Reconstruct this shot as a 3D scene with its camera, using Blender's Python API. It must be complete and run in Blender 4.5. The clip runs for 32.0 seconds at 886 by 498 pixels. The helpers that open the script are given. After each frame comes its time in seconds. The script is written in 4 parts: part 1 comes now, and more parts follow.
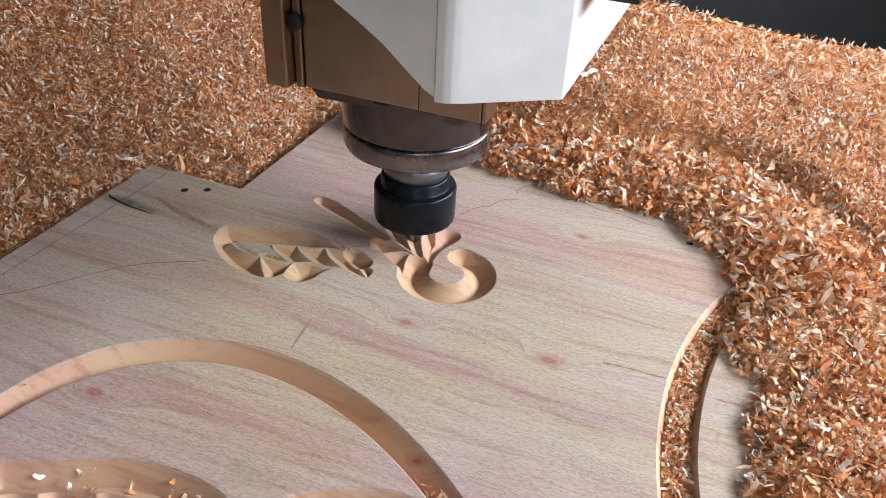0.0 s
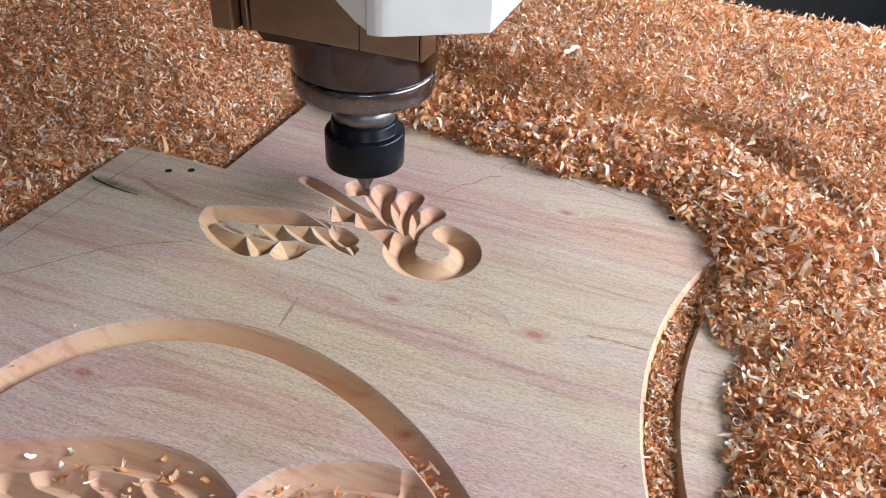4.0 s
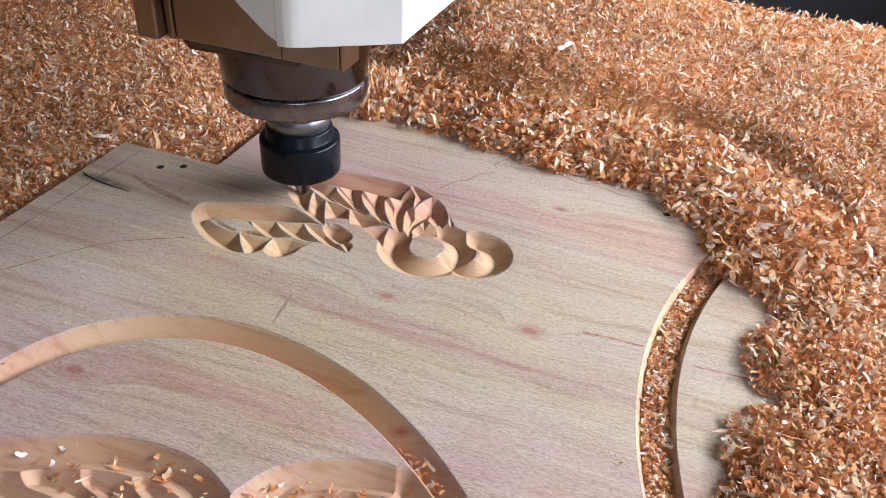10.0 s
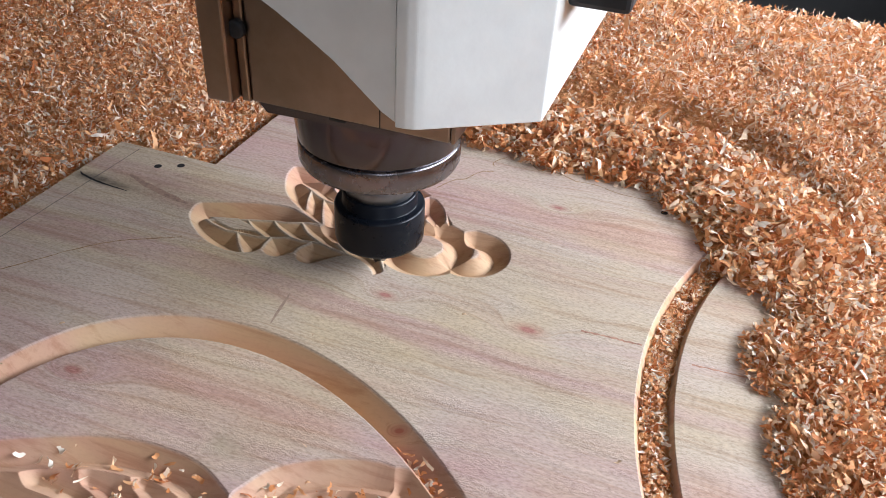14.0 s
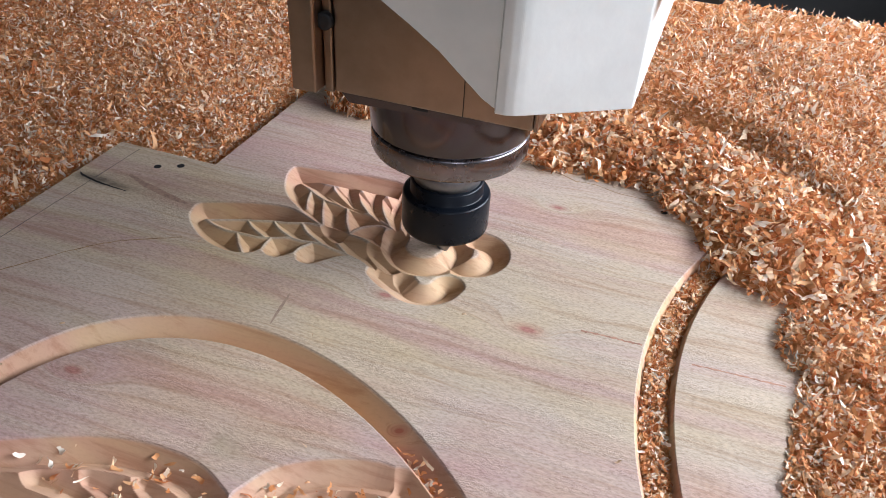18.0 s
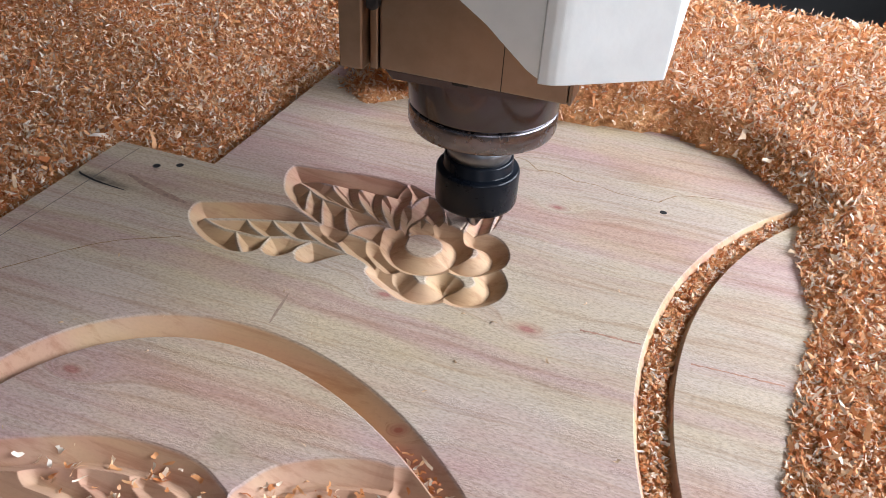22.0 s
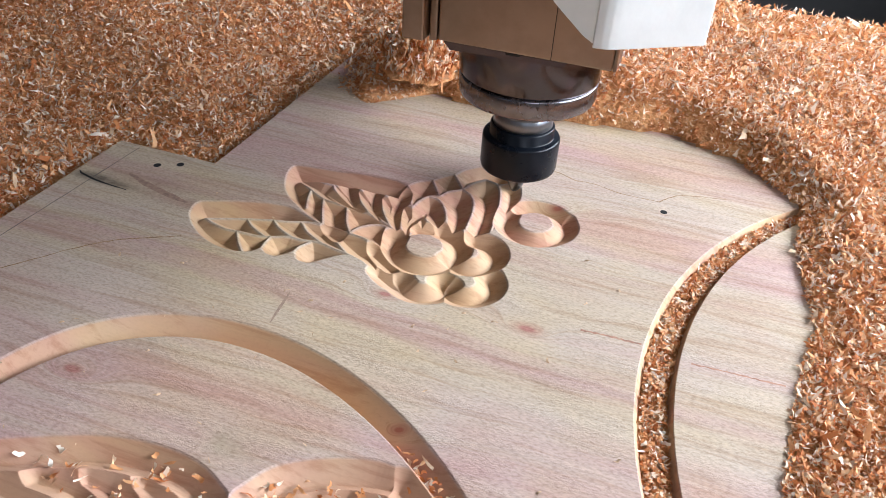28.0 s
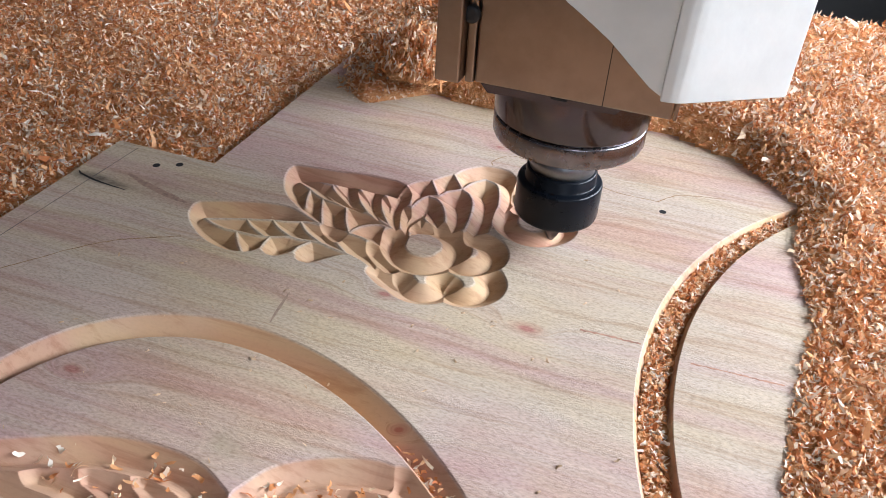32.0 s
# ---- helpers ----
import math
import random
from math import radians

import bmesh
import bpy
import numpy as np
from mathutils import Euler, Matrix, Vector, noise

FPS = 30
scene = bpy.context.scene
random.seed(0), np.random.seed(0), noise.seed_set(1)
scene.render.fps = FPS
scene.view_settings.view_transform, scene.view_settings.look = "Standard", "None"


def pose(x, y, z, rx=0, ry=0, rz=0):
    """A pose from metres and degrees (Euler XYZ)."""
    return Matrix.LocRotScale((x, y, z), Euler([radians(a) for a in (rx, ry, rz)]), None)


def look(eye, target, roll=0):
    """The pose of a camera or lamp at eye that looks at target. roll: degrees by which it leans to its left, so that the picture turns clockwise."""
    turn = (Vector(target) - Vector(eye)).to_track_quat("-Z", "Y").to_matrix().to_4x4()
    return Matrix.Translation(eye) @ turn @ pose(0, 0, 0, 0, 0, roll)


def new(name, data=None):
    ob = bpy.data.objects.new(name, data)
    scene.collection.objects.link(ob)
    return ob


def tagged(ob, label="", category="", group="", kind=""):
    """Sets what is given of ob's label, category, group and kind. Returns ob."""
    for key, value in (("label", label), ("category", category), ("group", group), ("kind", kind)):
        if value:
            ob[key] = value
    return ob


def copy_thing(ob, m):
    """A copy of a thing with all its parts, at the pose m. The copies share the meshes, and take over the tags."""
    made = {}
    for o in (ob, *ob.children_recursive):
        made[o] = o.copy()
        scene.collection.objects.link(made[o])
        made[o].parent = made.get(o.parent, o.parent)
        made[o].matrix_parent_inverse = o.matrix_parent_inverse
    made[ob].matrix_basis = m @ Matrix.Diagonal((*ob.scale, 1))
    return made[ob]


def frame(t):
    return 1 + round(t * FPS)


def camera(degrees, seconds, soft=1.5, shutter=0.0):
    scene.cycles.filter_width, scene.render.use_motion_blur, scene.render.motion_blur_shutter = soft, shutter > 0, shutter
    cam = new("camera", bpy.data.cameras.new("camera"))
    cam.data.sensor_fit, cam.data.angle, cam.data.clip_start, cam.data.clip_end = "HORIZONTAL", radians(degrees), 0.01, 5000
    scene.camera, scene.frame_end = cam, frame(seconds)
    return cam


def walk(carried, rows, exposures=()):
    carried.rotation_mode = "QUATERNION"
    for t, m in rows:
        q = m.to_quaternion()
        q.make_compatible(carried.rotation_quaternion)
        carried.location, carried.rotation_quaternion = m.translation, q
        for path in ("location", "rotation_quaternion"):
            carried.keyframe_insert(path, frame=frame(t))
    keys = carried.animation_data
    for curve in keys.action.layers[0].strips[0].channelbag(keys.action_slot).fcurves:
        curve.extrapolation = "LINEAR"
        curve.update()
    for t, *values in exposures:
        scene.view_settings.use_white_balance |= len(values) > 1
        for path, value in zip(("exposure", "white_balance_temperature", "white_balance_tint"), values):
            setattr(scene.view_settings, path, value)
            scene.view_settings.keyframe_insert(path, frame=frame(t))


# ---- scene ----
ZB = 0.036      # top of the panel above the machine bed
OVAL_OUT, OVAL_IN = (-0.1313, 0.1101, 0.165, 0.1189, -0.6963), (-0.1125, 0.0641, 0.1923, 0.1261, -0.8921)   # edges of the oval groove
cam = camera(59.67, 32.0, soft=0.5, shutter=0.0)
walk(cam, [
    (0, pose(0.0009, 0.0028, 0.3032, 55.893, -2.532, 22.054)),
    (0.5, pose(0.0029, -0.0009, 0.3039, 57.677, -2.372, 22.053)),
    (1, pose(0.0014, -0.0011, 0.3023, 56.631, -2.520, 21.679)),
    (1.5, pose(0.0014, -0.0013, 0.3038, 56.170, -2.662, 21.274)),
    (2, pose(0.0016, -0.0010, 0.3032, 55.194, -2.694, 21.153)),
    (2.5, pose(0.0019, -0.0007, 0.3036, 54.658, -2.648, 21.035)),
    (3, pose(0.0017, -0.0009, 0.3045, 54.461, -2.679, 20.947)),
    (3.5, pose(0.0020, -0.0010, 0.3037, 54.497, -2.625, 20.844)),
    (5.5, pose(0.0014, -0.0007, 0.3043, 54.300, -2.777, 20.461)),
    (6, pose(0.0013, -0.0007, 0.3035, 54.332, -2.820, 20.425)),
    (6.5, pose(0.0012, -0.0004, 0.3034, 54.293, -2.828, 20.401)),
    (7, pose(0.0010, -0.0003, 0.3032, 54.267, -2.831, 20.385)),
    (7.5, pose(0.0007, -0.0004, 0.3026, 54.296, -2.850, 20.369)),
    (8, pose(0.0007, -0.0004, 0.3019, 54.370, -2.871, 20.351)),
    (8.5, pose(0.0008, -0.0004, 0.3015, 54.400, -2.883, 20.330)),
    (9, pose(0.0006, -0.0003, 0.3016, 54.373, -2.911, 20.289)),
    (9.5, pose(0.0004, -0.0004, 0.3016, 54.372, -2.927, 20.252)),
    (10, pose(0.0004, -0.0003, 0.3014, 54.388, -2.901, 20.239)),
    (10.5, pose(0.0006, -0.0002, 0.3015, 54.366, -2.874, 20.213)),
    (11, pose(0.0007, -0.0002, 0.3018, 54.320, -2.868, 20.191)),
    (11.5, pose(0.0006, -0.0001, 0.3019, 54.274, -2.866, 20.175)),
    (12, pose(0.0003, 0.0001, 0.3021, 54.226, -2.867, 20.132)),
    (12.5, pose(0.0001, 0.0002, 0.3022, 54.207, -2.879, 20.100)),
    (13, pose(0.0001, 0.0001, 0.3021, 54.223, -2.897, 20.091)),
    (13.5, pose(0.0002, 0.0000, 0.3020, 54.241, -2.908, 20.072)),
    (14, pose(0.0002, -0.0000, 0.3018, 54.253, -2.908, 20.051)),
    (14.5, pose(0.0003, 0.0001, 0.3020, 54.232, -2.894, 20.057)),
    (16.5, pose(-0.0000, -0.0001, 0.3016, 54.269, -2.891, 19.968)),
    (17, pose(0.0002, 0.0001, 0.3015, 54.259, -2.881, 20.007)),
    (17.5, pose(0.0003, 0.0001, 0.3016, 54.258, -2.873, 20.025)),
    (18, pose(0.0003, 0.0000, 0.3018, 54.256, -2.862, 20.016)),
    (18.5, pose(0.0002, -0.0001, 0.3018, 54.280, -2.884, 19.998)),
    (19, pose(0.0001, -0.0004, 0.3013, 54.357, -2.945, 20.004)),
    (19.5, pose(0.0001, -0.0007, 0.3010, 54.390, -2.994, 20.008)),
    (20, pose(0.0001, -0.0007, 0.3014, 54.332, -2.989, 19.992)),
    (20.5, pose(0.0001, -0.0005, 0.3014, 54.326, -2.972, 19.978)),
    (21, pose(0.0002, -0.0005, 0.3011, 54.377, -2.972, 19.968)),
    (21.5, pose(0.0002, -0.0004, 0.3011, 54.349, -2.965, 19.965)),
    (22, pose(0.0001, -0.0003, 0.3013, 54.289, -2.961, 19.970)),
    (22.5, pose(0.0002, -0.0002, 0.3013, 54.256, -2.950, 19.972)),
    (23, pose(0.0003, -0.0002, 0.3011, 54.269, -2.945, 19.967)),
    (23.5, pose(0.0003, -0.0005, 0.3008, 54.305, -2.966, 19.967)),
    (24, pose(0.0002, -0.0005, 0.3009, 54.298, -2.977, 19.974)),
    (24.5, pose(0.0001, -0.0006, 0.3011, 54.284, -2.988, 19.951)),
    (25, pose(0.0000, -0.0007, 0.3010, 54.310, -2.991, 19.925)),
    (25.5, pose(0.0004, -0.0005, 0.3007, 54.364, -2.924, 19.967)),
    (27.5, pose(-0.0000, -0.0006, 0.3009, 54.312, -2.989, 20.019)),
    (28, pose(-0.0002, -0.0002, 0.3018, 54.193, -2.973, 19.995)),
    (28.5, pose(-0.0003, -0.0002, 0.3020, 54.176, -2.963, 19.968)),
    (29, pose(-0.0003, -0.0003, 0.3019, 54.184, -2.956, 19.952)),
    (29.5, pose(-0.0004, -0.0004, 0.3019, 54.201, -2.983, 19.959)),
    (30, pose(-0.0004, -0.0004, 0.3019, 54.211, -3.007, 19.968)),
    (30.5, pose(-0.0004, -0.0004, 0.3017, 54.240, -2.992, 19.964)),
    (31, pose(-0.0004, -0.0006, 0.3011, 54.304, -3.002, 19.934)),
    (31.5, pose(-0.0006, -0.0007, 0.3012, 54.283, -3.031, 19.900)),
    (32, pose(-0.0006, -0.0005, 0.3021, 54.170, -3.002, 19.885)),
], [(0, -0.84, 6100, 16), (25.5, -0.84, 6100, 16), (27.5, -0.62, 6050, 15), (32, -0.62, 6050, 15)])

# ---- light: an overcast day through the east windows, plus added north and south fill ----
world = bpy.data.worlds.new("sky")
scene.world = world
world.use_nodes = True
wn = world.node_tree
sky = wn.nodes.new("ShaderNodeTexSky")
sky.sky_type, sky.sun_disc = "NISHITA", False
sky.sun_elevation, sky.sun_rotation = radians(38), radians(95)
wn.links.new(sky.outputs[0], wn.nodes["Background"].inputs[0])
wn.nodes["Background"].inputs[1].default_value = 0.05


def area(name, m, wide, high, watts, colour):
    d = bpy.data.lights.new(name, "AREA")
    d.shape, d.size, d.size_y, d.energy, d.color = "RECTANGLE", wide, high, watts, colour
    ob = new(name, d)
    ob.matrix_world = m
    return ob


area("east_window_daylight", look((0.98, 0.95, 0.66), (0.0, 0.77, 0.40)), 1.84, 0.34, 100, (0.88, 0.95, 1.0))
area("east_front_window_daylight", look((0.98, -1.55, 1.15), (-0.1, 0.35, 0.05)), 0.85, 0.65, 17, (0.88, 0.95, 1.0))
# two added fill lamps, north and south; no windows are known there
area("north_fill", look((-0.4, 3.36, 1.35), (-0.2, 0.45, 0.05)), 1.5, 1.1, 4, (0.9, 0.95, 1.0))
area("south_fill", look((-1.2, -2.86, 1.25), (-0.1, 0.4, 0.05)), 1.5, 1.1, 3, (0.93, 0.97, 1.0))


# ---- materials ----
def material(name, rough=0.6, metal=0.0, colour=(0.5, 0.5, 0.5)):
    m = bpy.data.materials.new(name)
    m.use_nodes = True
    b = m.node_tree.nodes["Principled BSDF"]
    b.inputs["Base Color"].default_value = (*colour, 1)
    b.inputs["Roughness"].default_value, b.inputs["Metallic"].default_value = rough, metal
    return m, m.node_tree.nodes, m.node_tree.links, b


def node(ns, kind, **inputs):
    n = ns.new(kind)
    for k, v in inputs.items():
        n.inputs[k.replace("_", " ")].default_value = v
    return n


def ramp(ns, ls, fac, stops):
    r = ns.new("ShaderNodeValToRGB")
    e = r.color_ramp.elements
    while len(e) < len(stops):
        e.new(0.5)
    for k, (p, c) in enumerate(stops):
        e[k].position, e[k].color = p, (*c, 1)
    ls.new(fac, r.inputs[0])
    return r.outputs[0]


def coords(ns, ls, scale=(1, 1, 1), turn=0.0, shift=(0, 0, 0)):
    c, m = ns.new("ShaderNodeTexCoord"), ns.new("ShaderNodeMapping")
    m.inputs["Scale"].default_value, m.inputs["Rotation"].default_value = scale, (0, 0, radians(turn))
    m.inputs["Location"].default_value = shift
    ls.new(c.outputs["Object"], m.inputs[0])
    return m.outputs[0]


def noise_tex(ns, ls, vec, scale, detail=4.0, rough=0.55, distort=0.0):
    n = node(ns, "ShaderNodeTexNoise", Scale=scale, Detail=detail, Roughness=rough, Distortion=distort)
    ls.new(vec, n.inputs["Vector"])
    return n.outputs["Fac"]


def mix(ns, ls, fac, a, b, how="MIX"):
    n = ns.new("ShaderNodeMix")
    n.data_type, n.blend_type = "RGBA", how
    for sock, v in ((n.inputs[0], fac), (n.inputs[6], a), (n.inputs[7], b)):
        if hasattr(v, "is_linked"):
            ls.new(v, sock)
        else:
            sock.default_value = v if isinstance(v, (int, float)) else (*v, 1)
    return n.outputs[2]


def bump(ns, ls, bsdf, height, strength, distance):
    n = node(ns, "ShaderNodeBump", Strength=strength, Distance=distance)
    ls.new(height, n.inputs["Height"])
    ls.new(n.outputs[0], bsdf.inputs["Normal"])
    return n


KNOTS = [(-0.061, 0.4252, 0.004), (-0.128, 0.2991, 0.0045), (-0.049, 0.3024, 0.006), (-0.0854, 0.2171, 0.003), (-0.2398, 0.1899, 0.006), (-0.118, 0.487, 0.004)]
STAINS = [(-0.337, 0.3325, 0.019, 0.0036, (0.012, 0.008, 0.008)), (-0.350, 0.3350, 0.012, 0.0035, (0.015, 0.010, 0.010)), (-0.150, 0.1785, 0.010, 0.006, (0.42, 0.34, 0.22)), (-0.31, 0.343, 0.030, 0.006, (0.36, 0.22, 0.17)), (-0.28, 0.331, 0.022, 0.005, (0.40, 0.24, 0.18))]


def wood_material():
    """Cedar-like wood: cream and pink bands along x, thin late-wood lines, knots, stains and a fuzzy cut surface."""
    m, ns, ls, b = material("carved_wood", 0.66)

    def calc(how, a, c, d=None):
        n = ns.new("ShaderNodeMath")
        n.operation = how
        for s, v in zip(n.inputs, (a, c, d)):
            if v is None:
                continue
            if hasattr(v, "is_linked"):
                ls.new(v, s)
            else:
                s.default_value = v
        return n.outputs[0]

    sep = ns.new("ShaderNodeSeparateXYZ")
    ls.new(coords(ns, ls), sep.inputs[0])
    x, y, z = sep.outputs
    warp = noise_tex(ns, ls, coords(ns, ls, (4, 12, 6)), 1.3, 3)
    yy = calc("MULTIPLY_ADD", warp, 0.022, y)
    bulge = None
    for kx, ky, r in KNOTS:      # the grain bends round each knot
        q = calc("ADD", calc("POWER", calc("MULTIPLY", calc("SUBTRACT", x, kx), 0.45 / r), 2.0), calc("POWER", calc("MULTIPLY", calc("SUBTRACT", y, ky), 0.9 / r), 2.0))
        fall = calc("DIVIDE", 1.0, calc("ADD", 1.0, q))
        bulge = fall if bulge is None else calc("MAXIMUM", bulge, fall)
    com = ns.new("ShaderNodeCombineXYZ")
    ls.new(calc("MULTIPLY", x, 0.045), com.inputs[0])
    ls.new(calc("MULTIPLY_ADD", bulge, 0.03, yy), com.inputs[1])
    ls.new(calc("MULTIPLY", z, 0.8), com.inputs[2])
    broad = noise_tex(ns, ls, com.outputs[0], 17, 3, 0.55)
    fine = noise_tex(ns, ls, com.outputs[0], 230, 5, 0.65)
    base = ramp(ns, ls, broad, [(0.28, (0.49, 0.29, 0.265)), (0.40, (0.54, 0.375, 0.325)), (0.50, (0.56, 0.455, 0.36)), (0.60, (0.55, 0.44, 0.32)), (0.74, (0.50, 0.32, 0.29))])
    lines = ramp(ns, ls, fine, [(0.34, (0.74, 0.60, 0.50)), (0.50, (1, 1, 1)), (0.75, (1.05, 1.04, 1.0))])
    col = mix(ns, ls, 0.6, base, lines, "MULTIPLY")
    patch = ramp(ns, ls, noise_tex(ns, ls, coords(ns, ls, (7, 12, 6)), 1.0, 3), [(0.34, (0.95, 0.85, 0.83)), (0.48, (1, 1, 1)), (0.64, (1.02, 0.98, 0.82))])
    col = mix(ns, ls, 0.85, col, patch, "MULTIPLY")
    col = mix(ns, ls, ramp(ns, ls, bulge, [(0.50, (0, 0, 0)), (0.74, (0.30, 0.30, 0.30)), (0.86, (0.42, 0.42, 0.42)), (0.955, (0.9, 0.9, 0.9))]), col, (0.40, 0.16, 0.13))
    for sx, sy, a, c, tint in STAINS:
        q = calc("ADD", calc("POWER", calc("DIVIDE", calc("SUBTRACT", x, sx), a), 2.0), calc("POWER", calc("DIVIDE", calc("SUBTRACT", y, sy), c), 2.0))
        q = calc("MULTIPLY", calc("DIVIDE", 1.0, calc("ADD", 1.0, calc("POWER", q, 2.0))), noise_tex(ns, ls, coords(ns, ls), 90, 3))
        col = mix(ns, ls, calc("MULTIPLY", q, 1.1), col, tint)
    # torn fibres on the sawn face; the clean cut below it is browner, partly shade painted in
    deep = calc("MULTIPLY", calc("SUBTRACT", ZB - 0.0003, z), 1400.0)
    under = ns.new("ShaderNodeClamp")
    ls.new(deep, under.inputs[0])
    # random specks; the bright ones paint light caught by raised fibres
    speck = noise_tex(ns, ls, coords(ns, ls, (420, 900, 700)), 1.0, 2, 0.6)
    col = mix(ns, ls, calc("MULTIPLY_ADD", under.outputs[0], -0.55, 0.65), col, ramp(ns, ls, speck, [(0.32, (0.72, 0.66, 0.60)), (0.48, (0.98, 0.98, 0.98)), (0.70, (1.20, 1.20, 1.17))]), "MULTIPLY")
    # tint by depth: the cut's own brown plus shade of the hollows
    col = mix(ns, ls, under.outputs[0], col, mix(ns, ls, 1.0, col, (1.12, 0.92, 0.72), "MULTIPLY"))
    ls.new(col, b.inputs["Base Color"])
    fuzz = noise_tex(ns, ls, coords(ns, ls, (650, 1300, 1000)), 1.0, 3, 0.7)
    tuft = ramp(ns, ls, noise_tex(ns, ls, coords(ns, ls, (30, 90, 60)), 1.0, 3), [(0.42, (0.15, 0.15, 0.15)), (0.62, (1, 1, 1))])
    rough = mix(ns, ls, under.outputs[0], mix(ns, ls, 1.0, fuzz, tuft, "MULTIPLY"), (0.4, 0.4, 0.4))
    bump(ns, ls, b, rough, 0.9, 0.0006)
    b.inputs["Specular IOR Level"].default_value = 0.3
    return m


def shaving_material():
    """Thin curled shavings that let some light through: each has its own tint from cream to red-brown."""
    m, ns, ls, b = material("shavings", 0.55)
    g = ns.new("ShaderNodeNewGeometry")
    col = ramp(ns, ls, g.outputs["Random Per Island"], [(0.0, (0.46, 0.15, 0.05)), (0.25, (0.76, 0.34, 0.13)), (0.55, (0.89, 0.52, 0.26)), (0.74, (0.95, 0.74, 0.51)), (1.0, (0.98, 0.91, 0.80))])
    n = noise_tex(ns, ls, coords(ns, ls), 420, 2)
    col = mix(ns, ls, 0.4, col, ramp(ns, ls, n, [(0.3, (0.75, 0.62, 0.5)), (0.7, (1, 1, 1))]), "MULTIPLY")
    ls.new(col, b.inputs["Base Color"])
    b.inputs["Specular IOR Level"].default_value = 0.12
    thin = ns.new("ShaderNodeBsdfTranslucent")
    ls.new(col, thin.inputs[0])
    both = ns.new("ShaderNodeMixShader")
    both.inputs[0].default_value = 0.22
    ls.new(b.outputs[0], both.inputs[1])
    ls.new(thin.outputs[0], both.inputs[2])
    ls.new(both.outputs[0], ns["Material Output"].inputs[0])
    return m


def dust_material():
    """Packed fine shavings under the loose ones."""
    m, ns, ls, b = material("packed_shavings", 0.85)
    n = noise_tex(ns, ls, coords(ns, ls), 240, 5, 0.7)
    ls.new(ramp(ns, ls, n, [(0.3, (0.46, 0.17, 0.05)), (0.5, (0.68, 0.32, 0.12)), (0.7, (0.82, 0.50, 0.25))]), b.inputs["Base Color"])
    bump(ns, ls, b, noise_tex(ns, ls, coords(ns, ls), 330, 4, 0.7), 1.0, 0.003)
    return m


def metal_material(name, colour, rough, streak=0.15, metal=1.0, scale=60):
    m, ns, ls, b = material(name, rough, metal, colour)
    n = noise_tex(ns, ls, coords(ns, ls), scale, 5, 0.65)
    dark = tuple(c * (1 - 2.2 * streak) for c in colour)
    ls.new(ramp(ns, ls, n, [(0.35, dark), (0.6, colour)]), b.inputs["Base Color"])
    r = node(ns, "ShaderNodeMapRange")
    r.inputs[3].default_value, r.inputs[4].default_value = rough - 0.08, rough + 0.14
    ls.new(n, r.inputs[0])
    ls.new(r.outputs[0], b.inputs["Roughness"])
    return m


def paint_material(name, colour, rough=0.4, grime=0.12, scale=25):
    m, ns, ls, b = material(name, rough, 0.0, colour)
    n = noise_tex(ns, ls, coords(ns, ls), scale, 5, 0.6)
    ls.new(ramp(ns, ls, n, [(0.3, tuple(c * (1 - grime) for c in colour)), (0.6, colour)]), b.inputs["Base Color"])
    bump(ns, ls, b, noise_tex(ns, ls, coords(ns, ls), scale * 14, 2), 0.15, 0.0004)
    return m


WOOD, SHAV, DUST = wood_material(), shaving_material(), dust_material()
CHIP = paint_material("fresh_chip", (0.70, 0.47, 0.28), 0.7, 0.3, 500)
WHITE = paint_material("white_enamel", (0.84, 0.86, 0.82), 0.42)
STEEL = metal_material("brushed_steel", (0.38, 0.30, 0.24), 0.30, 0.10, 1.0, 24)
NOSE = metal_material("dark_spindle_steel", (0.11, 0.095, 0.10), 0.14, 0.05, 1.0, 45)
CAP = metal_material("worn_cap_steel", (0.24, 0.22, 0.23), 0.24, 0.12, 1.0, 70)
BLACK = metal_material("black_oxide_steel", (0.006, 0.008, 0.012), 0.26, 0.1, 0.0)
BLACK.node_tree.nodes["Principled BSDF"].inputs["Specular IOR Level"].default_value = 0.22
CARBIDE = metal_material("bright_cutter_steel", (0.24, 0.245, 0.26), 0.38)
PLASTIC = paint_material("black_plastic", (0.02, 0.02, 0.022), 0.5)
PLASTER = paint_material("workshop_plaster", (0.16, 0.155, 0.15), 0.9, 0.2, 2)
CONCRETE = paint_material("concrete", (0.22, 0.21, 0.20), 0.85, 0.3, 3)
DUSTY = paint_material("dusty_rail", (0.20, 0.12, 0.085), 0.8, 0.7, 30)
BED = paint_material("machine_bed_board", (0.30, 0.22, 0.15), 0.7, 0.25, 12)


# ---- mesh helpers ----
def mesh(name, verts, faces, mat, smooth=False):
    me = bpy.data.meshes.new(name)
    me.from_pydata([tuple(v) for v in verts], [], [tuple(f) for f in faces])
    me.materials.append(mat)
    if smooth:
        me.shade_smooth()
    me.update()
    return me


